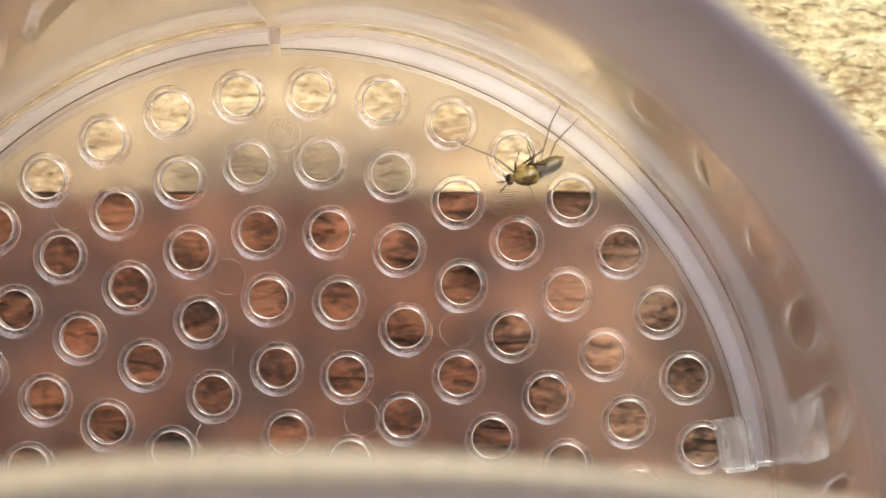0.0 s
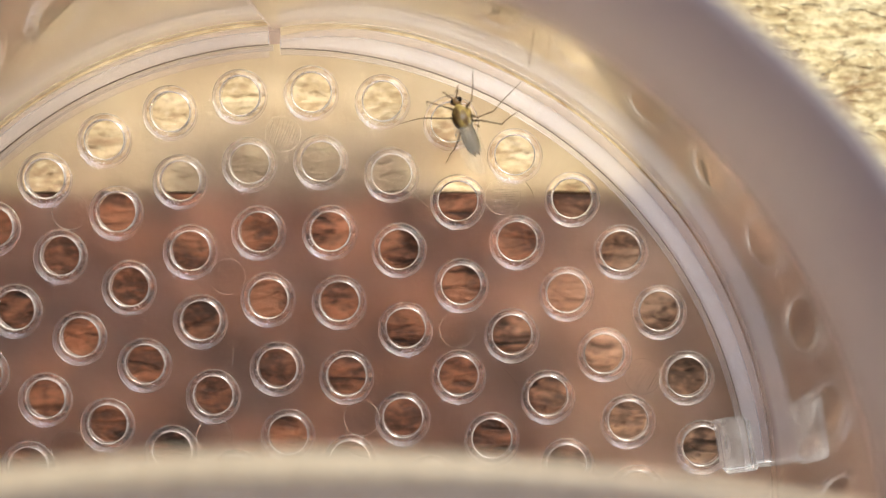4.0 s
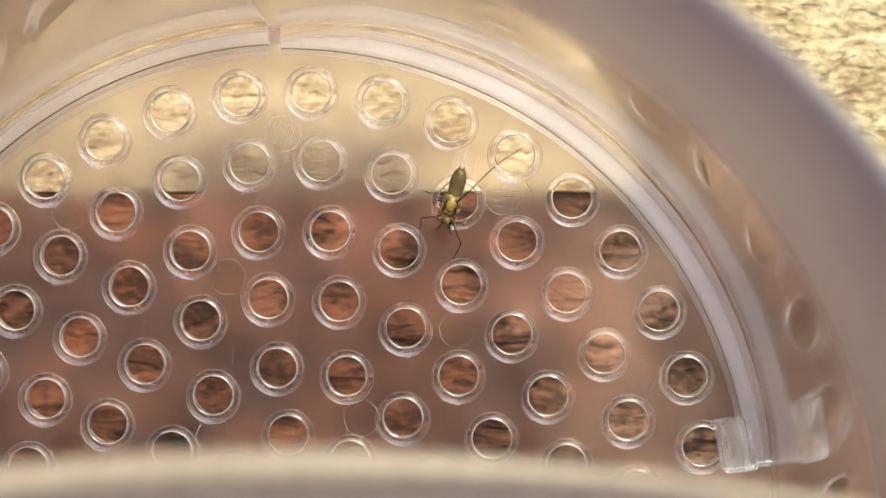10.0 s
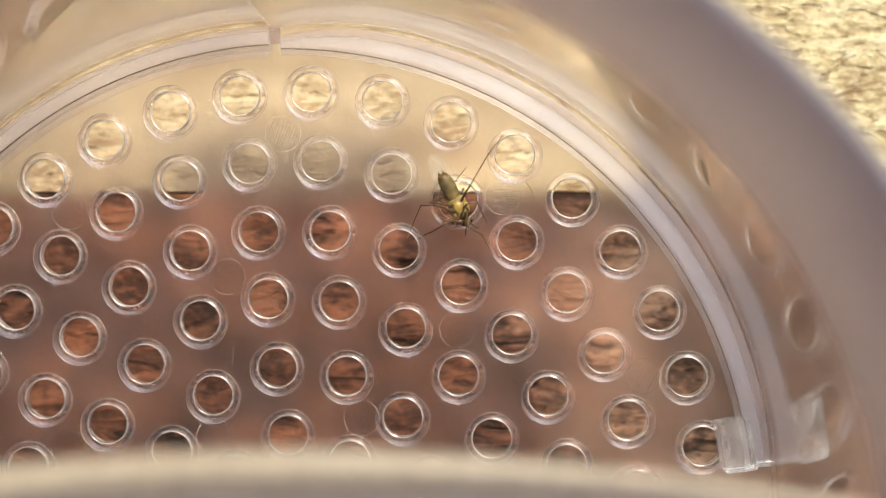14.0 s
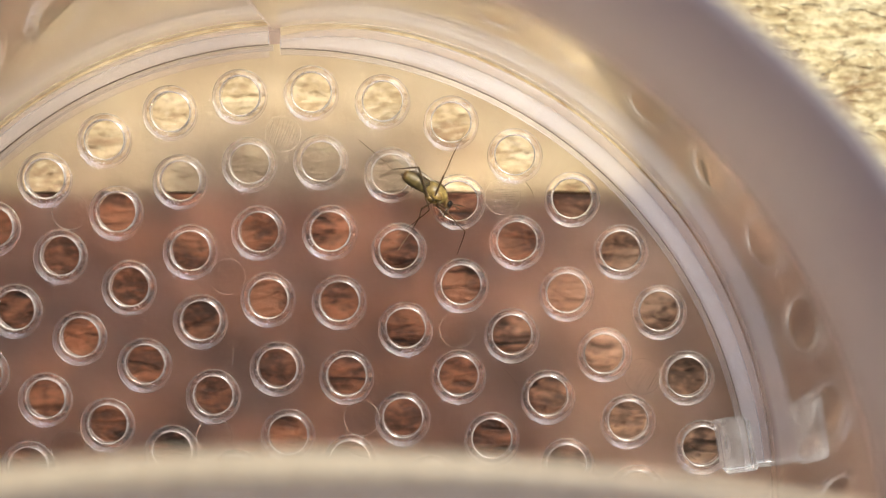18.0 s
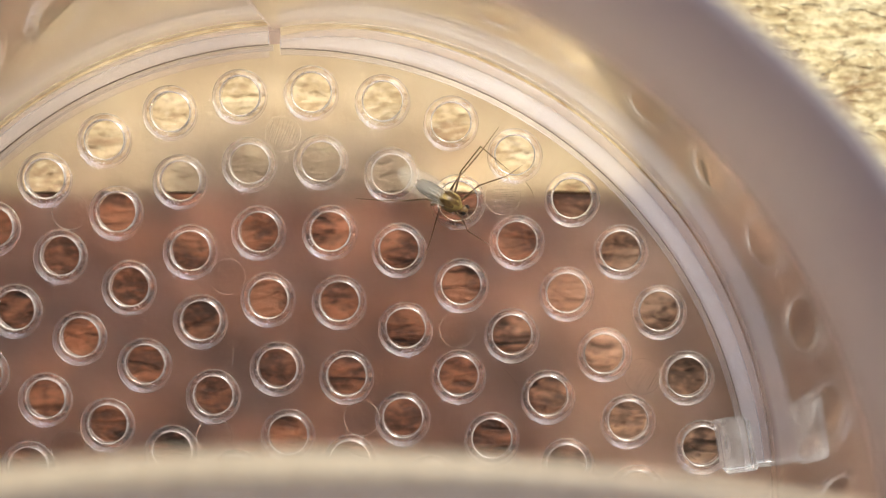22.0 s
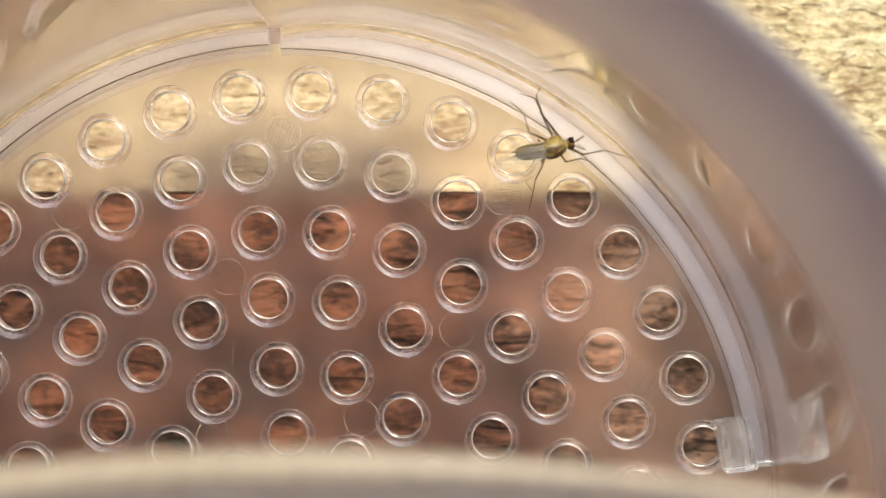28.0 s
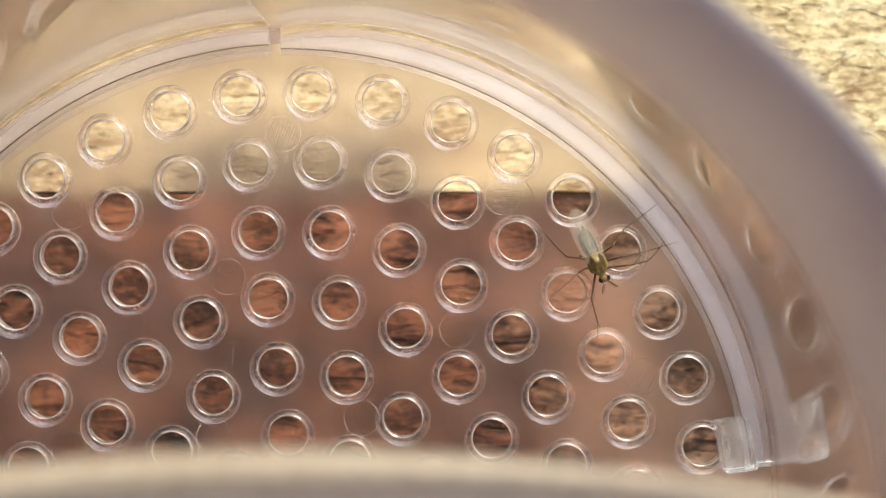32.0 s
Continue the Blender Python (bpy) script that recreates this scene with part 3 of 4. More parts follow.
def build_midge():
    def hump(p):
        return Vector((p.x, p.y * (1 - 0.12 * p.x), p.z * (1.0 - 0.18 * p.x) if p.z > 0 else p.z * 0.9))
    part("thorax", blob(0, 0, 0, 0.64, 0.46, 0.52, squash=hump), THORAX, midge, "glossy olive-yellow humped thorax")
    for y, x0, x1, w in ((0.0, -0.05, 0.48, 0.10), (0.22, -0.42, 0.30, 0.12), (-0.22, -0.42, 0.30, 0.12)):
        bm = bmesh.new()
        rows = []
        for i in range(9):
            x = x0 + (x1 - x0) * i / 8
            ww = w * math.sin(math.pi * (0.12 + 0.76 * i / 8))
            row = []
            for yy in (y - ww, y, y + ww):
                u = min(0.999, (x / 0.64) ** 2 + (yy / (0.46 * (1 - 0.12 * x / 0.64))) ** 2)
                z = 0.52 * math.sqrt(1 - u) * (1 - 0.18 * x / 0.64) + 0.012
                row.append(bm.verts.new((x * MM, yy * MM, z * MM)))
            rows.append(row)
        for a, b in zip(rows, rows[1:]):
            for k in range(2):
                bm.faces.new((a[k], b[k], b[k + 1], a[k + 1]))
        bmesh.ops.solidify(bm, geom=bm.faces[:], thickness=0.012 * MM)
        part("thorax_stripe", bm, STRIPE, midge, "dark brown stripe")
    for s in (1, -1):
        part("side_plate", blob(0.10, 0.35 * s, -0.16, 0.30, 0.13, 0.24), AMBER, midge, "amber side plate of the thorax")
    part("breast_plate", blob(-0.02, 0, -0.40, 0.34, 0.24, 0.13), AMBER, midge, "amber underside plate")
    part("scutellum", blob(-0.60, 0, 0.20, 0.16, 0.26, 0.14), STRIPE, midge, "dark rear plate of the thorax")
    part("neck", tube([(0.55, 0, -0.02), (0.72, 0, -0.10)], [0.14, 0.11], 12), THORAX, midge)
    head = part("head", blob(0.88, 0, -0.12, 0.21, 0.24, 0.24), STRIPE, midge, "small dark brown head")
    for s in (1, -1):
        part("eye", blob(0.93, 0.16 * s, -0.09, 0.14, 0.13, 0.18, u=14, v=10), EYE_MAT, head, "round black eye")
        bm = tube([(1.02, 0.09 * s, -0.02), (1.18, 0.17 * s, 0.06), (1.36, 0.28 * s, 0.10), (1.52, 0.40 * s, 0.10)], [0.035, 0.022, 0.018, 0.010], 6)
        for i in range(14):
            f = 0.15 + 0.8 * i / 13
            p = Vector((1.06 + 0.44 * f, (0.10 + 0.28 * f) * s, 0.0 + 0.10 * f))
            for q in (-1, 1):
                d = Vector((0.10, q * 0.14, 0.05)) * (1 - 0.5 * f)
                tube([p, p + d], [0.007, 0.004], 3, bm)
        part("antenna", bm, LEG, head, "feathery dark antenna")
    part("proboscis", tube([(0.98, 0, -0.25), (1.06, 0, -0.42), (1.08, 0, -0.55)], [0.06, 0.045, 0.03], 8), LEG, head)
    head.location.x = -0.10 * MM
    n = 8
    for i in range(n):
        a, b = i / n, (i + 1) / n
        def spine(f):
            return Vector((-0.46 - 1.30 * f, 0, -0.02 - 0.15 * f * f))
        def girth(f):
            return 0.28 + 0.10 * math.sin(math.pi * (0.12 + 0.66 * f)) - 0.14 * f ** 4
        bm = tube([spine(a + (b - a) * u) for u in (0.0, 0.12, 0.5, 0.9, 1.02)], [girth(a) * 0.995, girth(a), girth((a + b) / 2), girth(b), girth(b) * (0.995 if i < 7 else 0.45)], 16)
        if i == 7:
            # the last segment tapers to a blunt tip
            bm.free()
            bm = tube([spine(a + (b - a) * u) for u in (0.0, 0.2, 0.5, 0.75, 0.95, 1.05)], [girth(a) * f for f in (0.995, 0.97, 0.86, 0.66, 0.40, 0.15)], 16)
        part("abdomen_segment", bm, STRIPE if i == 7 else ABDOMEN if i % 2 == 0 or i > 5 else BANDING, midge)
    for s in (1, -1):
        bm = bmesh.new()
        rows = []
        for i in range(17):
            f = i / 16
            x = 0.05 - 2.85 * f
            half = 0.42 * math.sin(math.pi * min(1, 0.10 + 0.74 * f)) ** 0.8 if f < 0.98 else 0.16
            half *= math.sqrt(max(0.02, 1 - max(0, (f - 0.75) / 0.26) ** 2))
            mid = s * (0.17 - 0.07 * f)
            rows.append([bm.verts.new((x * MM, (mid + half * v) * MM, (0.47 - 0.14 * f - 0.08 * (v * s + 1) * (1 - f) + 0.022 * s) * MM)) for v in (-1, -0.5, 0, 0.5, 1)])
        for a, b in zip(rows, rows[1:]):
            for k in range(4):
                bm.faces.new((a[k], a[k + 1], b[k + 1], b[k]))
        wing = part("wing", bm, WING, midge, "clear folded wing with fine veins")
        for v0, v1, f1 in ((1.0 * s, 1.0 * s, 0.93), (0.4 * s, 0.55 * s, 0.95), (0.0, 0.0, 0.98), (-0.3 * s, -0.6 * s, 0.9)):
            pts = []
            for i in range(9):
                f = f1 * i / 8
                half = 0.42 * math.sin(math.pi * min(1, 0.10 + 0.74 * f)) ** 0.8
                half *= math.sqrt(max(0.02, 1 - max(0, (f - 0.75) / 0.26) ** 2))
                v = v0 + (v1 - v0) * i / 8
                pts.append((0.05 - 2.85 * f, s * (0.17 - 0.07 * f) + half * v, 0.475 - 0.14 * f - 0.08 * (v * s + 1) * (1 - f) + 0.022 * s))
            part("vein", tube(pts, [0.007] * 4 + [0.005] * 5, 5), VEIN, wing)
        part("clasper", tube([(-1.69, 0.07 * s, -0.16), (-1.80, 0.12 * s, -0.18), (-1.90, 0.08 * s, -0.19)], [0.06, 0.045, 0.02], 8), LEG, midge, "dark clasper at the tail tip")
        part("haltere", tube([(-0.45, 0.38 * s, 0.05), (-0.58, 0.52 * s, 0.0), (-0.62, 0.56 * s, -0.02), (-0.68, 0.60 * s, -0.04)], [0.02, 0.02, 0.06, 0.04], 8), BANDING, midge, "pale knobbed haltere")
    legs = {}
    for key in HIPS:
        l1, l2, l3 = BONES[key[0]]
        part("coxa", tube([(HIPS[key][0], HIPS[key][1] * 0.6, -0.25), HIPS[key]], [0.12, 0.075], 10), ABDOMEN, midge)
        a = part("femur", tube([(0, 0, 0), (l1 * 0.3, 0, 0), (l1 * 0.9, 0, 0), (l1, 0, 0)], [0.046, 0.056, 0.04, 0.045], 8), LEG, midge)
        b = part("tibia", tube([(0, 0, 0), (l2 * 0.5, 0, 0), (l2, 0, 0)], [0.037, 0.031, 0.032], 8), LEG, midge)
        k = 5
        c = part("tarsus", tube([(l3 * i / k, 0, 0.03 * math.sin(i)) for i in range(k + 1)], [0.028, 0.025, 0.023, 0.02, 0.017, 0.011], 6), LEG, midge)
        legs[key] = (a, b, c)
    return legs


LEGS = build_midge()
REST = {"fl": ((1.1, 0.75, -0.1), (1.6, 1.3, -0.9), (2.2, 1.9, -1.5)), "ml": ((0.1, 1.4, 0.1), (-0.1, 2.2, -0.9), (-0.3, 3.2, -1.5)), "hl": ((-0.9, 1.1, 0.3), (-1.6, 1.9, -0.6), (-2.9, 2.9, -1.5))}
for key in ("fl", "ml", "hl"):
    REST[key[0] + "r"] = tuple((x, -y, z) for x, y, z in REST[key])


def aim(p, q):
    """A piece that starts at p and points to q, millimetres."""
    d = (Vector(q) - Vector(p)).normalized()
    return Matrix.Translation(Vector(p) * MM) @ Vector((1, 0, 0)).rotation_difference(d).to_matrix().to_4x4()


def between(rows, t):
    """The row's values at t, straight from row to row."""
    if t <= rows[0][0]:
        return rows[0][1]
    for (a, u), (b, v) in zip(rows, rows[1:]):
        if t <= b:
            f = (t - a) / (b - a)
            return tuple(p + (q - p) * f for p, q in zip(u, v))
    return rows[-1][1]


def motions():
    """The midge struggles by the wall, falls on its back, rights itself and walks off."""
    body, joints = [], {key: [] for key in HIPS}

    def at(t, x, y, z, roll, pitch, yaw):
        body.append((t, (x, y, z, roll, pitch, yaw)))

    def step(t, **legs):
        for key, row in legs.items():
            joints[key].append((t, row))

    # time; place in millimetres; roll, pitch and heading in degrees
    at(0, 10.93, 15.70, 2.93, -50, 0, 200)
    at(0.5, 11.70, 16.58, 2.93, -50, 0, 165)
    at(1, 11.21, 16.32, 2.96, -60, 0, 180)
    at(1.5, 10.60, 17.51, 3.28, -45, 0, 155)
    at(2, 10.50, 17.75, 3.53, -35, 0, 156)
    at(2.5, 5.60, 18.94, 3.35, -20, 0, 128)
    at(3, 6.36, 18.35, 3.00, -20, 0, 114)
    at(3.5, 8.17, 18.38, 3.00, -15, 0, 95)
    at(5.5, 7.39, 18.09, 2.99, -20, 0, 159)
    at(6, 7.34, 18.56, 2.99, -25, 0, 158)
    at(6.5, 7.16, 18.57, 2.89, -12, 0, 139)
    at(7, 7.52, 18.22, 2.99, -12, 0, 144)
    at(7.5, 7.44, 18.28, 2.91, -12, 0, 144)
    at(8, 4.21, 20.22, 2.39, -30, 0, 107)
    at(8.5, 6.18, 15.63, 1.1, -165, 8, 245)
    at(9, 7.17, 14.38, 1.0, -160, 8, 276)
    at(9.5, 7.3, 14.59, 1.0, -170, 8, 289)
    at(10, 7.49, 14.38, 1.0, -180, 8, 254)
    at(10.5, 7.92, 14.59, 1.0, -180, 8, 298)
    at(11, 8.48, 14.3, 1.0, -180, 6, 272)
    at(11.5, 7.81, 14.59, 1.0, -178, 6, 283)
    at(12, 7.92, 14.27, 1.0, -172, 6, 283)
    at(12.5, 9.01, 14.48, 1.0, -190, 6, 270)
    at(13, 9.18, 14.32, 1.0, -215, 6, 275)
    at(13.5, 8.29, 14.22, 1.0, -188, 6, 290)
    at(14, 7.84, 14.27, 1.0, -178, 6, 298)
    at(14.5, 7.81, 14.83, 1.0, -175, 6, 310)
    at(16.5, 7.6, 14.88, 1.0, -170, 6, 315)
    at(17, 7.6, 14.83, 1.0, -165, 6, 316)
    at(17.5, 7.68, 15.15, 1.1, -125, 6, 348)
    at(18, 6.74, 14.91, 1.1, -108, 4, 325)
    at(18.5, 6.85, 14.88, 1.1, -105, 4, 326)
    at(19, 7.14, 14.88, 1.1, -62, 4, 342)
    at(19.5, 7.12, 15.15, 1.1, -165, 4, 354)
    at(20, 4.87, 16.2, 1.6, -25, -62, 380)
    at(20.5, 6.96, 14.43, 1.4, -8, 0, 327)
    at(21, 7.33, 14.59, 1.4, -8, 0, 331)
    at(22, 7.41, 14.53, 1.4, -8, 0, 330)
    at(23, 7.49, 14.48, 1.4, -6, 0, 329)
    at(23.5, 7.44, 14.59, 1.4, -4, 0, 330)
    at(24, 6.75, 15.64, 1.5, 8, 0, 334)
    at(24.5, 7.12, 15.22, 1.5, 5, 0, 340)
    at(25, 7.36, 16.41, 1.5, 6, 0, 386)
    at(25.5, 8.89, 17.26, 1.5, 8, 0, 419)
    at(27.5, 11.76, 16.79, 2.83, 32, 0, 378)
    at(28, 12.16, 16.93, 3.06, 38, 0, 372)
    at(28.5, 12.56, 16.36, 4.22, 40, 0, 378)
    at(29, 14.20, 14.90, 3.05, 42, 0, 371)
    at(29.5, 14.46, 14.41, 3.19, 45, 0, 368)
    at(30, 14.78, 13.59, 3.32, 46, 0, 364)
    at(30.5, 15.14, 12.17, 1.39, 15, 0, 314)
    at(31, 14.44, 12.14, 1.29, 2, 0, 297)
    at(31.5, 14.44, 11.90, 1.30, 0, 0, 296)
    at(32, 14.36, 11.61, 1.29, 0, 0, 295)
    # knee, ankle and tip of each leg in the body's own space, millimetres
    step(0, hr=(-0.93, -0.96, 0.62, -1.78, -0.55, -0.80, -3.28, 0.21, -2.37), mr=(-1.05, -0.95, -0.24, -1.81, -0.94, -1.53, -2.76, -0.19, -3.25), fl=(1.07, -0.51, -1.26, 2.05, -1.06, -1.92, 2.53, -0.24, -3.45), fr=(0.33, -1.35, 0.18, -0.02, -0.64, -0.86, -0.04, 0.43, -2.30), ml=(-0.35, -0.91, 0.10, -0.53, -0.20, -1.21, -0.67, 1.16, -2.80))
    step(0.5, fr=(0.71, -1.40, -0.04, 1.33, -2.13, -0.92, 1.71, -1.94, -2.67), mr=(-0.25, -1.38, 0.18, -0.03, -1.67, -1.27, -0.22, -3.49, -0.23), hr=(-1.10, -1.38, -0.27, -2.26, -1.56, -1.50, -2.00, -3.36, -0.09), fl=(1.10, -0.23, 0.58, 2.08, 0.41, 0.02, 1.88, 1.34, -1.51))
    step(1, mr=(0.28, -1.52, -0.08, 0.90, -2.20, -1.26, 1.49, -2.47, -3.26), hr=(-1.16, -1.27, -0.04, -1.99, -0.75, -1.43, -3.85, 0.28, -2.30), hl=(-0.55, -1.13, 0.02, -0.64, -0.20, -1.41, -0.84, 0.93, -3.40), fl=(1.11, -0.58, 0.31, 1.88, 0.14, -0.45, 1.01, 0.92, -1.82))
    step(1.5, fr=(0.61, -1.04, 0.55, 1.34, -1.37, -0.47, 1.78, -0.85, -2.14), mr=(-0.03, -1.23, 0.45, 0.15, -0.97, -1.01, 1.04, -0.62, -2.89), hr=(-0.88, -1.27, 0.35, -1.77, -1.23, -1.10, -3.56, -0.77, -2.47), fl=(0.54, -0.10, 0.83, 0.71, 1.10, 0.38, 0.81, 2.39, -0.87), ml=(0.31, 0.13, 0.87, 0.44, 1.33, -0.02, 0.58, 2.83, -1.48))
    step(2, fr=(0.62, -1.32, 0.19, 1.28, -1.83, -0.81, 1.41, -3.30, 0.22), mr=(-0.80, -0.89, 0.33, 0.05, -0.70, -0.89, 0.78, -0.74, -2.86), hr=(-0.86, -1.07, 0.58, -1.62, -1.34, -0.92, -3.16, -0.50, -2.40), fl=(0.86, 0.32, 0.78, 1.05, 1.27, -0.08, 0.35, 2.21, -1.45), ml=(0.07, 0.17, 0.89, 0.26, 1.38, 0.02, 0.19, 2.99, -1.32))
    step(2.5, fr=(0.63, 0.52, 0.63, 1.82, 0.23, 0.19, 3.42, 0.37, -0.62), mr=(0.04, -1.16, 0.53, -0.11, -1.90, -0.76, -1.71, -2.38, -2.04), hr=(-0.57, -0.94, 0.79, -1.07, -1.26, -0.80, -2.08, -1.71, -2.82), ml=(-0.91, 0.26, 0.46, -0.90, 1.09, -0.79, -1.30, 1.71, -2.76), hl=(-1.31, 0.35, 0.55, -1.87, 1.20, -0.81, -2.41, 2.51, -2.62))
    step(3, fr=(0.75, -1.01, 0.53, 1.85, -1.27, -0.10, 3.55, -1.87, -0.24), mr=(-0.08, -1.39, 0.22, -0.10, -1.60, -1.26, 0.11, -1.91, -3.33), hr=(-0.77, -1.47, 0.09, -0.54, -1.52, -1.59, -0.60, -2.67, -3.58), fl=(0.60, -0.02, 0.84, 0.86, 0.68, -0.22, 1.04, 1.48, -1.82), ml=(-0.18, 0.26, 0.86, -0.05, 0.97, -0.45, 0.08, 1.79, -2.38))
    step(3.5, fl=(0.55, 0.39, 0.85, 1.14, 1.47, 0.43, 0.99, 1.88, -1.32), ml=(0.04, 0.54, 0.86, 0.44, 1.87, 0.29, 0.64, 3.54, -0.97), fr=(0.49, -0.69, 0.78, 1.08, -0.75, -0.38, 1.57, -0.38, -2.07), mr=(-0.19, -0.71, 0.78, -0.17, -1.19, -0.65, 0.83, -2.70, -1.71), hr=(-0.39, -0.78, 0.91, -0.72, -1.26, -0.68, 0.20, -1.99, -2.66))
    step(5.5, fr=(0.48, -1.29, 0.28, 1.62, -1.48, -0.32, 3.19, -2.30, -0.62), mr=(-0.57, -1.17, 0.27, -0.31, -1.74, -1.09, 0.26, -2.99, -2.68), hr=(-0.70, -1.31, 0.41, -1.51, -2.10, -0.86, -2.44, -2.27, -2.96), fl=(0.72, -0.26, 0.75, 1.59, 0.30, -0.05, 1.99, 1.24, -1.53), ml=(0.47, -0.01, 0.81, 1.21, 0.93, -0.09, 1.92, 2.33, -1.49))
    step(6, fr=(0.26, -1.00, 0.60, 0.47, -0.82, -0.67, 0.45, -0.45, -2.43), mr=(-0.41, -0.96, 0.57, -0.19, -1.27, -0.88, 0.02, -2.06, -2.81), hr=(-0.97, -1.21, 0.36, -1.64, -1.30, -1.20, -2.94, -1.15, -3.09), fl=(1.07, 0.36, 0.67, 1.76, 1.06, -0.19, 2.04, 1.88, -1.77), ml=(0.52, 0.30, 0.82, 1.10, 1.44, 0.03, 1.69, 2.99, -1.26), hl=(-0.25, 0.19, 1.03, -0.26, 0.88, -0.52, -0.24, 1.77, -2.44))
    step(7, fr=(0.71, -1.14, 0.42, 1.35, -1.63, -0.60, 1.80, -2.43, -2.14), mr=(0.05, -1.16, 0.53, 0.58, -1.73, -0.75, 1.17, -2.83, -2.44), hr=(-0.51, -1.36, 0.43, -1.17, -2.12, -0.94, -1.90, -2.19, -3.12), fl=(1.50, 0.84, -0.28, 2.25, 1.16, -1.30, 2.42, 1.48, -2.71), ml=(0.58, 0.33, 0.79, 1.03, 1.49, -0.05, 1.31, 3.03, -1.45), hl=(-0.00, 0.45, 0.99, -0.01, 0.97, -0.63, 0.02, 1.57, -2.69))
    step(8, fr=(0.81, -0.82, 0.64, 1.50, -0.28, -0.32, 2.63, 0.68, -1.34), mr=(-0.06, -1.18, 0.50, 0.21, -1.30, -0.97, 0.71, -1.40, -3.01), hr=(-0.87, -1.45, 0.00, -1.41, -1.45, -1.61, -2.06, -1.42, -3.54), ml=(-0.45, 0.23, 0.78, -0.35, 1.60, 0.18, -0.11, 3.66, -0.14), hl=(-1.06, 0.33, 0.77, -1.80, 0.95, -0.63, -2.95, 1.20, -2.03))
    step(9, hr=(-0.64, -0.99, -1.58, -0.60, -0.58, 0.07, -0.09, -0.46, 1.21), fr=(0.81, -0.80, -1.49, 1.72, -0.72, -0.57, 3.12, 0.34, -0.18), ml=(-0.53, 0.10, -1.65, -0.60, 1.08, -0.52, -0.51, 2.86, 0.07), hl=(-0.49, 0.17, -1.85, -0.40, 1.09, -0.42, -0.73, 1.86, 0.46), fl=(0.06, -0.11, -1.64, 0.18, 0.59, -0.55, 0.28, 1.60, 0.41), mr=(-0.14, -1.26, -1.31, 0.05, -0.94, 0.14, 0.38, -0.93, 1.31))
    step(10, hr=(-1.05, -0.66, -1.54, -2.17, -1.35, -0.46, -3.47, -2.50, 1.04), fl=(0.54, 0.56, -1.66, 0.94, 1.20, -0.60, 2.00, 1.06, 0.69), fr=(0.83, -0.47, -1.61, 1.59, -0.95, -0.67, 2.98, -0.74, 0.45), ml=(-0.31, 0.39, -1.74, -0.02, 0.74, -0.31, -0.11, 1.30, 0.98), mr=(-0.22, -0.44, -1.76, 0.00, -0.82, -0.32, 0.27, -1.40, 0.93), hl=(-0.43, 0.28, -1.86, -0.21, 0.72, -0.23, -0.12, 1.14, 0.99))
    step(10.5, hr=(-0.60, -0.68, -1.75, -1.30, -1.37, -0.37, -2.41, -2.37, 1.31), fr=(1.08, -0.14, -1.52, 1.62, -0.62, -0.44, 3.11, 0.36, -0.65), fl=(0.55, 0.71, -1.60, 0.87, 1.00, -0.38, 1.24, 1.42, 0.80), ml=(-0.42, 1.07, -1.40, -0.50, 1.71, -0.04, 0.16, 2.47, 0.95))
    step(11, hr=(-0.98, -0.86, -1.49, -1.78, -1.39, -0.08, -3.19, -2.44, 1.30), mr=(-0.43, -0.87, -1.54, -0.29, -1.83, -0.39, -0.06, -3.03, 0.97), ml=(-0.37, 0.69, -1.65, -0.16, 1.62, -0.49, 0.04, 2.79, 0.96), fl=(0.37, 0.59, -1.66, 0.64, 1.04, -0.47, 1.13, 1.34, 0.85), fr=(1.12, 0.09, -1.45, 1.69, 1.16, -0.99, 1.31, 1.44, 0.75), hl=(-0.63, 0.48, -1.79, -0.57, 0.73, -0.11, -0.67, 1.26, 1.04))
    step(11.5, hr=(0.06, -1.39, -1.22, -0.40, -2.42, 0.05, -0.40, -4.10, 1.15), ml=(-0.30, 1.01, -1.50, -0.57, 2.49, -1.52, -0.02, 2.86, 0.47), fl=(0.75, 1.13, -1.25, 1.18, 1.67, -0.14, -0.02, 2.86, 0.49), fr=(0.44, -0.77, -1.59, 1.71, -0.53, -1.73, 3.20, -0.12, -0.80))
    step(12, hr=(-0.83, -1.02, -1.47, -1.69, -1.32, -0.04, -2.39, -2.76, 1.61), ml=(-0.77, 1.28, -0.52, -0.85, 2.67, 0.05, 0.41, 3.50, 0.44), fl=(0.80, 1.41, -0.63, 0.41, 2.17, 0.34, -0.77, 3.47, 0.57), hl=(-0.29, 0.81, -1.74, 0.05, 1.63, -0.30, 0.42, 2.95, 0.52), fr=(1.09, 0.23, -1.42, 1.80, 0.38, -0.35, 3.00, 1.47, 0.44), mr=(-0.03, -0.76, -1.70, 0.29, -0.70, -0.24, 0.91, -0.73, 0.98))
    step(12.5, hr=(-1.37, -0.37, -1.31, -2.35, -1.15, -0.16, -4.02, -2.03, 1.05), mr=(-0.75, -0.61, -1.45, -0.58, -1.96, -0.83, 0.12, -2.99, 0.44), ml=(-0.11, 0.95, -1.59, 0.13, 1.14, -0.12, 0.38, 1.31, 1.17), fr=(0.11, -0.30, -1.69, 0.36, -1.48, -1.20, 0.82, -2.55, 0.17))
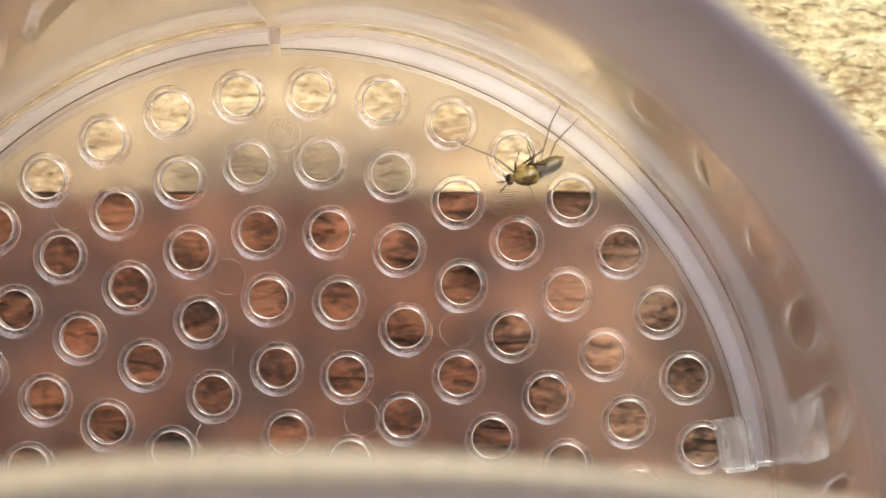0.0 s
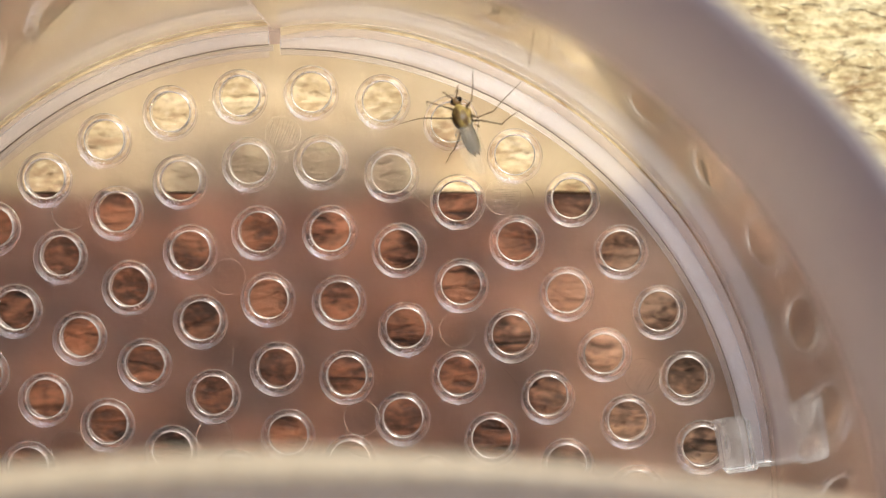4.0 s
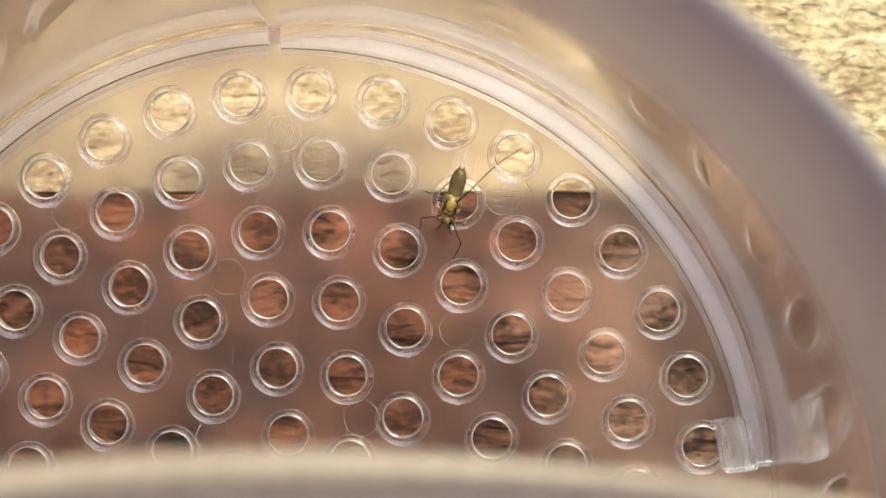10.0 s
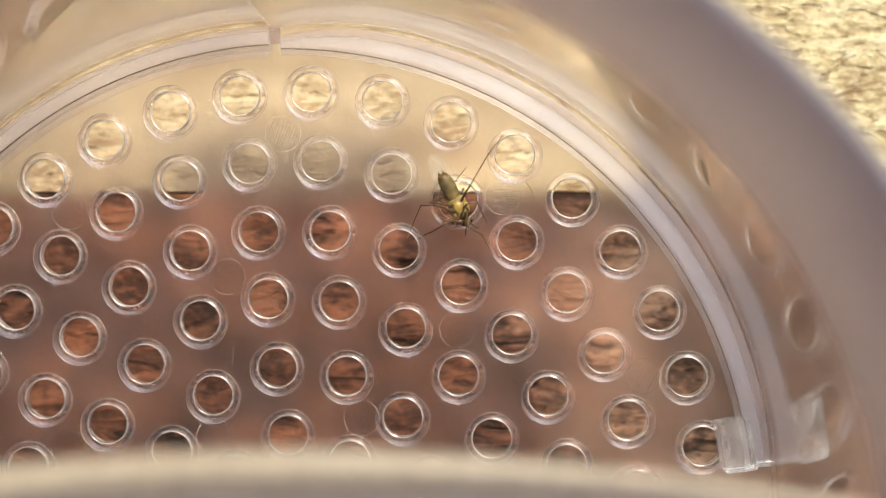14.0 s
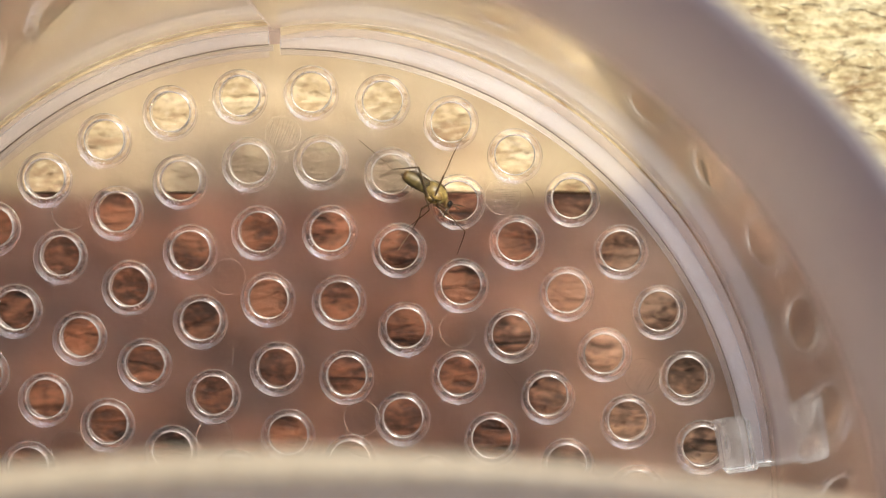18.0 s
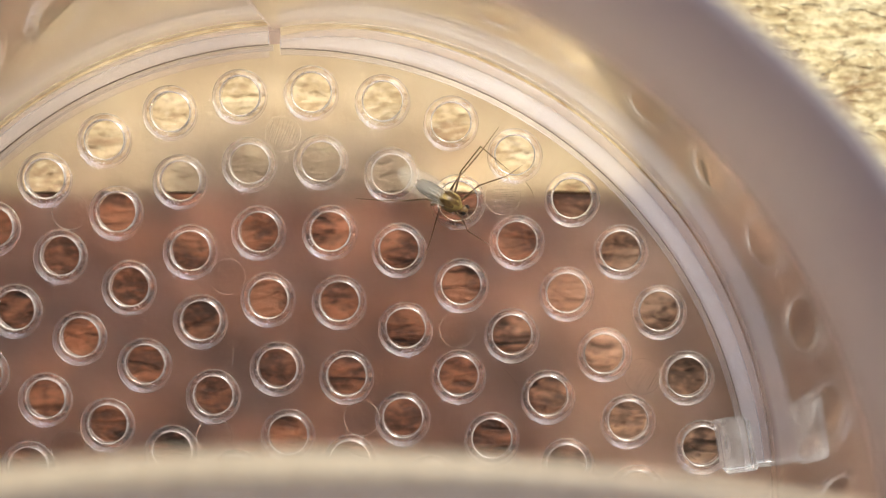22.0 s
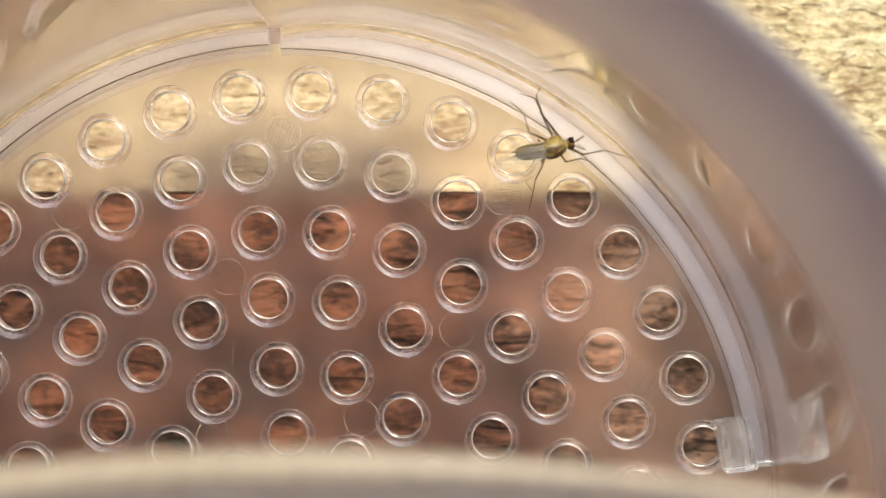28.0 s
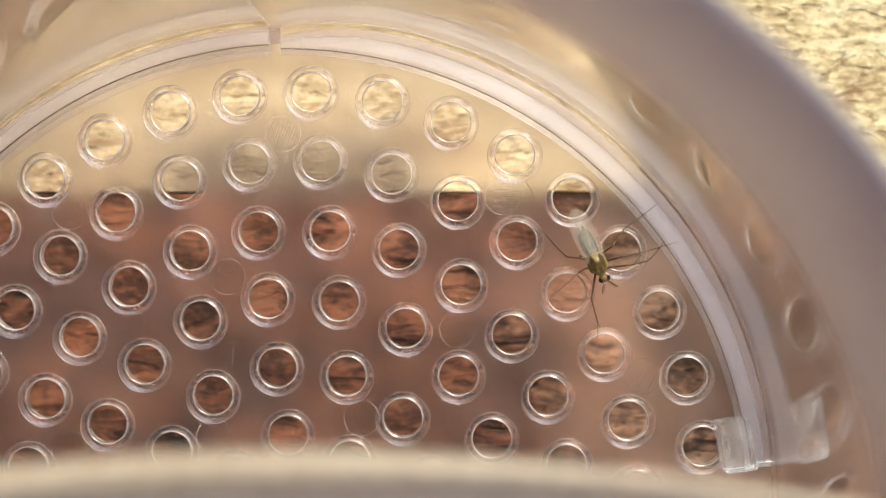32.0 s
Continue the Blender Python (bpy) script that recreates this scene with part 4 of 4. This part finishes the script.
    step(13, hr=(-0.60, 0.44, -1.66, -1.66, -0.59, -0.81, -3.14, -1.92, 0.23), mr=(-0.65, 0.03, -1.56, -0.72, -1.04, -0.51, -1.32, -2.33, -0.28), ml=(-0.35, 1.24, -1.26, -0.15, 0.52, 0.04, 0.17, 0.07, 1.21), fl=(0.81, 1.23, -1.09, 1.16, 0.60, -0.01, 1.62, 0.07, 1.02), fr=(0.77, 0.63, -1.34, 0.86, -0.27, -0.41, 0.77, -1.06, 0.34), hl=(-0.70, 1.29, -1.29, -0.58, 0.08, -0.10, -0.44, -1.13, 0.44))
    step(13.5, hr=(-1.05, -0.94, -1.38, -1.67, -1.47, 0.11, -3.17, -2.81, 0.92), mr=(-0.28, -0.36, -1.76, -0.06, -1.11, -0.48, 0.26, -2.10, 0.65), fl=(0.77, 1.07, -1.31, 1.10, 1.17, -0.06, 1.45, 1.26, 1.00))
    step(14, hr=(-0.80, -1.00, -1.51, -1.34, -2.02, -0.26, -1.95, -3.42, 1.29), ml=(-0.70, 0.90, -1.34, -0.89, 1.56, -0.01, 0.05, 2.68, 0.87), fl=(0.27, 0.97, -1.46, 0.43, 1.68, -0.38, 0.53, 2.52, 0.82), fr=(0.87, 0.02, -1.60, 1.63, -0.36, -0.62, 2.87, -0.35, 0.68), mr=(-0.10, -0.54, -1.76, 0.15, -0.87, -0.32, 1.16, -0.81, 0.87))
    step(14.5, hr=(-0.63, -1.23, -1.39, -0.70, -1.94, 0.15, -0.85, -3.40, 1.36))
    step(16.5, hr=(-1.18, -1.00, -1.20, -2.00, -0.72, 0.26, -3.38, -0.68, 1.46))
    step(17, mr=(0.55, -1.31, -1.14, 1.12, -2.27, -0.14, 1.27, -3.90, 1.18), hr=(-0.36, -0.62, -1.81, -0.24, -0.46, -0.12, -0.28, -0.79, 1.24), ml=(-0.97, 1.08, -0.57, -0.36, 2.18, 0.25, -0.74, 4.20, -0.05), hl=(-1.35, 0.02, -1.33, -1.47, 0.94, 0.09, -2.47, 2.82, 0.51), fl=(0.73, 0.19, -1.67, 1.30, 0.88, -0.73, 1.16, 1.70, 0.42), fr=(-0.40, 0.60, -1.09, -0.35, 1.21, 0.06, -0.38, 2.19, 0.45))
    step(17.5, mr=(-0.91, -1.16, -0.46, -1.14, -0.13, 0.61, -0.39, 1.26, 0.13), hr=(-0.84, -1.26, -1.23, -0.86, 0.39, -0.84, -1.61, 1.91, -0.57), fr=(0.45, -1.05, -1.40, 0.92, 0.02, -0.84, 1.56, 1.11, -0.02), fl=(0.38, -0.00, -1.70, 0.77, 1.19, -1.37, 0.08, 2.26, -1.38), hl=(-1.05, -0.76, -1.13, -1.23, 0.90, -0.79, -0.73, 1.75, -0.50), ml=(-0.31, -0.83, -1.18, 0.04, 0.45, -0.48, 0.57, 1.43, -0.29))
    step(18, hr=(-1.37, -0.74, 0.32, -2.30, 0.64, -0.05, -4.39, 1.30, 0.42), mr=(-0.19, -1.11, 0.53, -0.19, 0.11, 1.40, -0.44, 0.16, 3.03), ml=(-0.17, -0.80, -1.29, 0.04, 0.69, -1.24, 0.16, 1.92, -2.51), hl=(-0.04, -1.09, -1.01, 0.23, 0.56, -0.69, -0.07, 1.65, -1.61), fl=(1.06, -0.85, -0.78, 2.15, -0.16, -0.77, 2.57, 1.37, -1.36), fr=(0.75, -1.39, -0.79, 0.91, -0.12, -0.59, 1.00, 1.18, -0.41))
    step(19, ml=(-0.62, -0.84, -0.06, -0.71, -0.14, -1.38, -0.93, -0.47, -3.29), fl=(-0.05, -1.02, -0.48, -0.16, -0.52, -1.67, -0.24, -0.55, -3.33), hl=(-1.68, 0.23, -0.61, -2.67, -1.14, -0.60, -4.10, 0.32, -1.65), hr=(-1.15, -1.02, 0.38, -0.82, 0.36, -0.56, 0.18, 0.58, -1.16), mr=(-0.99, -0.51, 0.31, -0.66, 0.61, -0.63, 0.32, 0.37, -1.53), fr=(0.46, -1.48, -0.19, 1.20, -2.02, -1.11, 1.76, -0.36, -1.50))
    step(19.5, hr=(-0.28, -1.39, -1.27, -0.16, -2.14, 0.25, 0.24, -3.22, 1.94), mr=(0.01, -1.34, -1.24, 0.44, -2.48, -0.36, 0.70, -3.02, 1.65), hl=(-0.04, 0.75, -1.76, 0.29, 1.97, -0.62, 0.85, 3.46, 0.11), ml=(0.22, 0.92, -1.62, 0.51, 1.96, -0.58, 1.85, 3.17, 0.12), fr=(0.55, -0.66, -1.62, 0.45, 0.08, -0.56, 0.78, 0.85, 0.82), fl=(0.40, 0.09, -1.71, 0.67, 0.61, -0.56, 0.97, 1.20, 0.71))
    step(20, fr=(1.62, -0.03, -0.77, 1.62, 0.11, -2.06, 0.56, -0.97, -3.05), fl=(1.54, -0.04, -0.95, 0.90, 0.22, -2.05, 0.43, 1.02, -3.60), ml=(0.65, 0.38, 0.76, 0.04, 1.63, 0.19, -0.94, 3.48, 0.02), hl=(0.16, 0.02, 0.96, -1.53, 0.20, 0.96, -2.83, -0.12, 2.16), hr=(0.09, -0.84, 0.85, -1.58, -0.54, 0.99, -2.46, -1.69, 0.66), mr=(1.02, -1.11, -0.04, -0.14, -1.06, -0.99, -1.04, -1.27, -2.10))
    step(20.5, hl=(-0.19, 0.61, 0.98, -0.07, 1.60, -0.40, 0.19, 3.81, -0.84), ml=(-0.02, 0.76, 0.78, -0.08, 1.24, -0.63, 0.43, 2.48, -1.02), fl=(0.65, 0.86, 0.67, 1.03, 1.30, -0.50, 2.37, 1.98, -1.10), fr=(0.92, -0.40, 0.75, 1.79, -0.79, -0.13, 3.01, -1.35, -1.33), mr=(-0.20, -0.60, 0.81, 0.02, -1.20, -0.55, 0.45, -2.47, -1.72), hr=(-0.80, -0.74, 0.81, -1.74, -1.15, -0.55, -3.73, -1.56, -1.59))
    step(21, hl=(-0.11, 0.90, 0.85, 0.19, 2.48, 0.31, 0.38, 4.23, -0.78), ml=(-0.19, 1.55, -0.28, 0.10, 3.01, -0.07, 1.71, 2.83, -0.98), fl=(0.84, 1.39, -0.14, 1.28, 1.92, 0.96, 1.92, 2.88, -0.42), fr=(1.04, -0.46, 0.67, 1.45, -0.62, -0.56, 2.32, -0.53, -1.45), mr=(-0.12, -0.76, 0.77, 0.05, -1.30, -0.62, 0.37, -2.85, -1.77), hr=(-0.95, -0.60, 0.78, -1.82, -0.95, -0.63, -3.85, -1.88, -1.18))
    step(23, hl=(-0.29, 0.96, 0.83, -0.06, 2.48, 0.10, 0.11, 4.26, -0.92), ml=(-0.31, 1.53, -0.32, -0.17, 3.01, -0.17, 1.40, 3.00, -1.05), fl=(0.81, 1.28, 0.17, 1.52, 2.03, -0.61, 2.21, 3.46, -1.00), fr=(0.82, -0.58, 0.74, 1.45, -0.87, -0.36, 2.83, -0.79, -1.45), mr=(-0.30, -0.64, 0.77, -0.16, -1.19, -0.62, 0.28, -2.84, -1.67), hr=(-1.12, -0.60, 0.67, -1.97, -1.04, -0.74, -3.98, -2.15, -0.85))
    step(24, hl=(0.13, 0.90, 0.80, 0.63, 1.61, -0.66, 1.59, 2.63, -1.84), ml=(0.89, 0.89, 0.40, 1.46, 1.71, -0.72, 2.68, 2.38, -1.81), fl=(0.92, 0.69, 0.66, 1.77, 1.14, -0.22, 2.14, 2.08, -1.71), fr=(1.07, -0.52, 0.64, 1.46, -1.02, -0.50, 2.26, -1.59, -1.25), mr=(0.36, -1.55, -0.28, 0.88, -2.07, 1.03, 1.07, -3.35, -0.62), hr=(-0.48, -0.72, 0.92, -1.64, -1.57, 0.02, -3.44, -2.47, -1.09))
    step(24.5, hl=(-0.00, 0.59, 0.96, -0.03, 1.52, -0.46, -0.12, 2.26, -1.66), ml=(0.04, 0.81, 0.76, 0.74, 2.14, 0.65, 1.56, 2.13, -1.29), fl=(0.77, 0.36, 0.81, 1.40, 1.49, 0.71, 2.13, 2.29, -0.73), fr=(0.92, -0.69, 0.66, 1.33, -1.06, -0.52, 1.85, -1.24, -1.36), mr=(-0.04, -0.98, 0.66, 0.35, -1.90, -0.45, 1.21, -3.40, -1.17), hr=(-0.95, -0.75, 0.73, -2.27, -1.29, -0.21, -4.18, -2.15, -1.15))
    step(25, hl=(-0.15, 1.19, 0.66, 0.57, 1.85, -0.73, 1.95, 1.78, -1.65), ml=(0.29, 0.91, 0.69, 0.96, 1.19, -0.62, 1.65, 2.50, -1.73), fl=(0.85, 1.07, 0.43, 1.20, 1.75, -0.62, 2.01, 2.47, -1.73), fr=(1.14, -1.18, -0.04, 2.04, -1.79, -0.75, 3.61, -2.67, -0.66), mr=(-0.21, -0.73, 0.76, -0.20, -1.57, -0.48, -0.01, -3.10, -1.14), hr=(-1.14, -0.97, 0.43, -2.06, -1.48, -0.90, -3.98, -2.55, -1.20))
    step(28, hl=(-1.03, 1.27, 0.21, -0.98, 1.10, -1.49, -1.29, 0.51, -3.69), ml=(-0.27, 1.48, -0.87, -0.28, 1.28, -2.36, -0.79, 0.50, -4.24), fl=(-0.19, 1.27, -0.87, -0.24, 1.53, -2.15, -0.08, 2.83, -0.92), fr=(1.20, -0.28, 0.58, 2.31, -0.70, 0.04, 3.87, -1.57, 0.24), mr=(0.36, -0.27, 0.86, 1.21, -1.00, -0.13, 2.01, -2.46, -1.42), hr=(-0.77, -0.26, 0.93, -1.06, -1.61, -0.06, -1.52, -3.79, -0.64))
    step(28.5, hl=(-1.01, 1.42, -0.17, -0.68, 1.58, -1.83, -1.13, 1.14, -4.04), ml=(-0.37, 1.51, -0.45, -0.15, 1.95, -1.86, -1.04, 1.36, -3.67), fl=(0.21, 1.36, 0.15, 0.24, 2.35, -0.69, -0.17, 1.95, -2.39), fr=(0.81, -0.05, 0.80, 1.94, -0.66, 0.61, 3.45, -1.60, 0.33), mr=(0.18, -0.09, 0.88, 0.90, -1.02, -0.06, 1.71, -2.36, -1.46), hr=(-1.41, -0.88, 0.13, -1.93, -2.29, -0.66, -2.19, -4.13, -2.01))
    step(29, hl=(-1.00, 1.37, 0.02, -0.93, 1.21, -1.67, -1.56, 1.15, -3.88), ml=(-0.50, 1.15, -1.28, -0.78, 1.74, -2.63, -0.22, 1.03, -4.53), fl=(-0.05, 1.36, -0.81, -0.07, 1.67, -2.08, -0.72, 1.01, -3.62), fr=(0.47, 0.39, 0.74, 0.73, -0.81, 0.30, 1.29, -2.48, -0.09), mr=(0.83, -0.56, 0.62, 1.95, -1.42, 0.10, 3.06, -2.74, 1.29), hr=(-1.53, 0.14, 0.14, -2.73, -0.31, -0.97, -3.37, -2.24, -2.05))
    step(30, hl=(-0.98, 1.47, -0.33, -1.10, 1.41, -2.02, -1.39, 0.91, -4.25), ml=(-0.55, 1.41, -0.69, -0.55, 1.76, -2.15, -0.21, 0.82, -3.99), fl=(0.02, 1.44, -0.25, -0.04, 2.34, -1.19, -0.60, 1.63, -2.75), fr=(1.00, -0.22, 0.72, 2.03, -0.96, 0.45, 2.84, -2.40, -0.27), mr=(-0.19, 0.05, 0.83, -0.04, -1.12, -0.10, 0.19, -2.72, -1.43), hr=(-0.95, 0.18, 0.78, -1.03, -1.18, -0.22, -1.26, -2.77, -1.87))
    step(30.5, hl=(-0.59, 0.56, 0.94, -1.29, 1.18, -0.48, -2.13, 2.33, -2.03), ml=(-0.15, 0.75, 0.77, 0.03, 1.72, -0.36, -0.23, 2.54, -2.09), fl=(-0.05, 1.02, 0.50, 0.23, 1.92, -0.39, 0.37, 2.17, -1.99), fr=(0.85, -0.42, 0.77, 1.30, -1.00, -0.30, 2.06, -1.78, -0.93), mr=(-0.43, -0.21, 0.79, -0.70, -0.71, -0.60, -1.51, -1.13, -1.11), hr=(-0.54, -0.27, 1.00, -0.89, -1.31, -0.30, -1.71, -1.09, -1.12))
    step(31, hl=(-0.68, 1.23, 0.53, -0.74, 2.44, -0.66, -0.31, 4.09, -1.40), ml=(0.56, 1.45, -0.10, 1.05, 2.44, -1.10, 2.10, 4.15, -1.41), fl=(0.56, 0.82, 0.71, 0.83, 1.55, -0.33, 1.06, 2.91, -1.36), fr=(1.61, -0.61, -0.41, 2.78, -0.67, -0.97, 4.41, -1.38, -1.21), mr=(0.15, -0.74, 0.79, 0.36, -1.26, -0.59, 1.47, -1.65, -1.20), hr=(-0.52, -0.70, 0.92, -0.55, -0.91, -0.77, -2.67, -1.62, -1.20))
    step(32, hl=(-0.49, 0.90, 0.84, -0.90, 1.89, -0.47, -1.23, 3.83, -1.26), ml=(0.16, 1.10, 0.58, 0.46, 2.15, -0.45, 0.81, 3.96, -1.26), fl=(0.65, 1.19, 0.38, 0.95, 2.25, -0.32, 0.55, 3.47, -1.26), fr=(1.45, -0.93, -0.42, 2.73, -1.15, -0.42, 4.31, -1.96, -0.75), mr=(-0.06, -0.68, 0.81, 0.09, -0.90, -0.67, 0.43, -1.81, -1.26), hr=(-0.64, -0.74, 0.87, -0.82, -1.13, -0.77, -2.93, -1.82, -1.26))
    ticks = [0.2 * i for i in range(161)]
    walk(midge, [(t, pose(x * MM, y * MM, z * MM, a, b, c)) for t, (x, y, z, a, b, c) in ((t, between(body, t)) for t in ticks)])
    for key, bones in LEGS.items():
        poses = ([], [], [])
        for t in ticks:
            v = between(joints[key], t)
            p = Vector(HIPS[key])
            for i, l in enumerate(BONES[key[0]]):
                q = Vector(v[3 * i:3 * i + 3])
                poses[i].append((t, aim(p, q)))
                p = p + (q - p).normalized() * l
        for ob, rows in zip(bones, poses):
            walk(ob, rows)


motions()
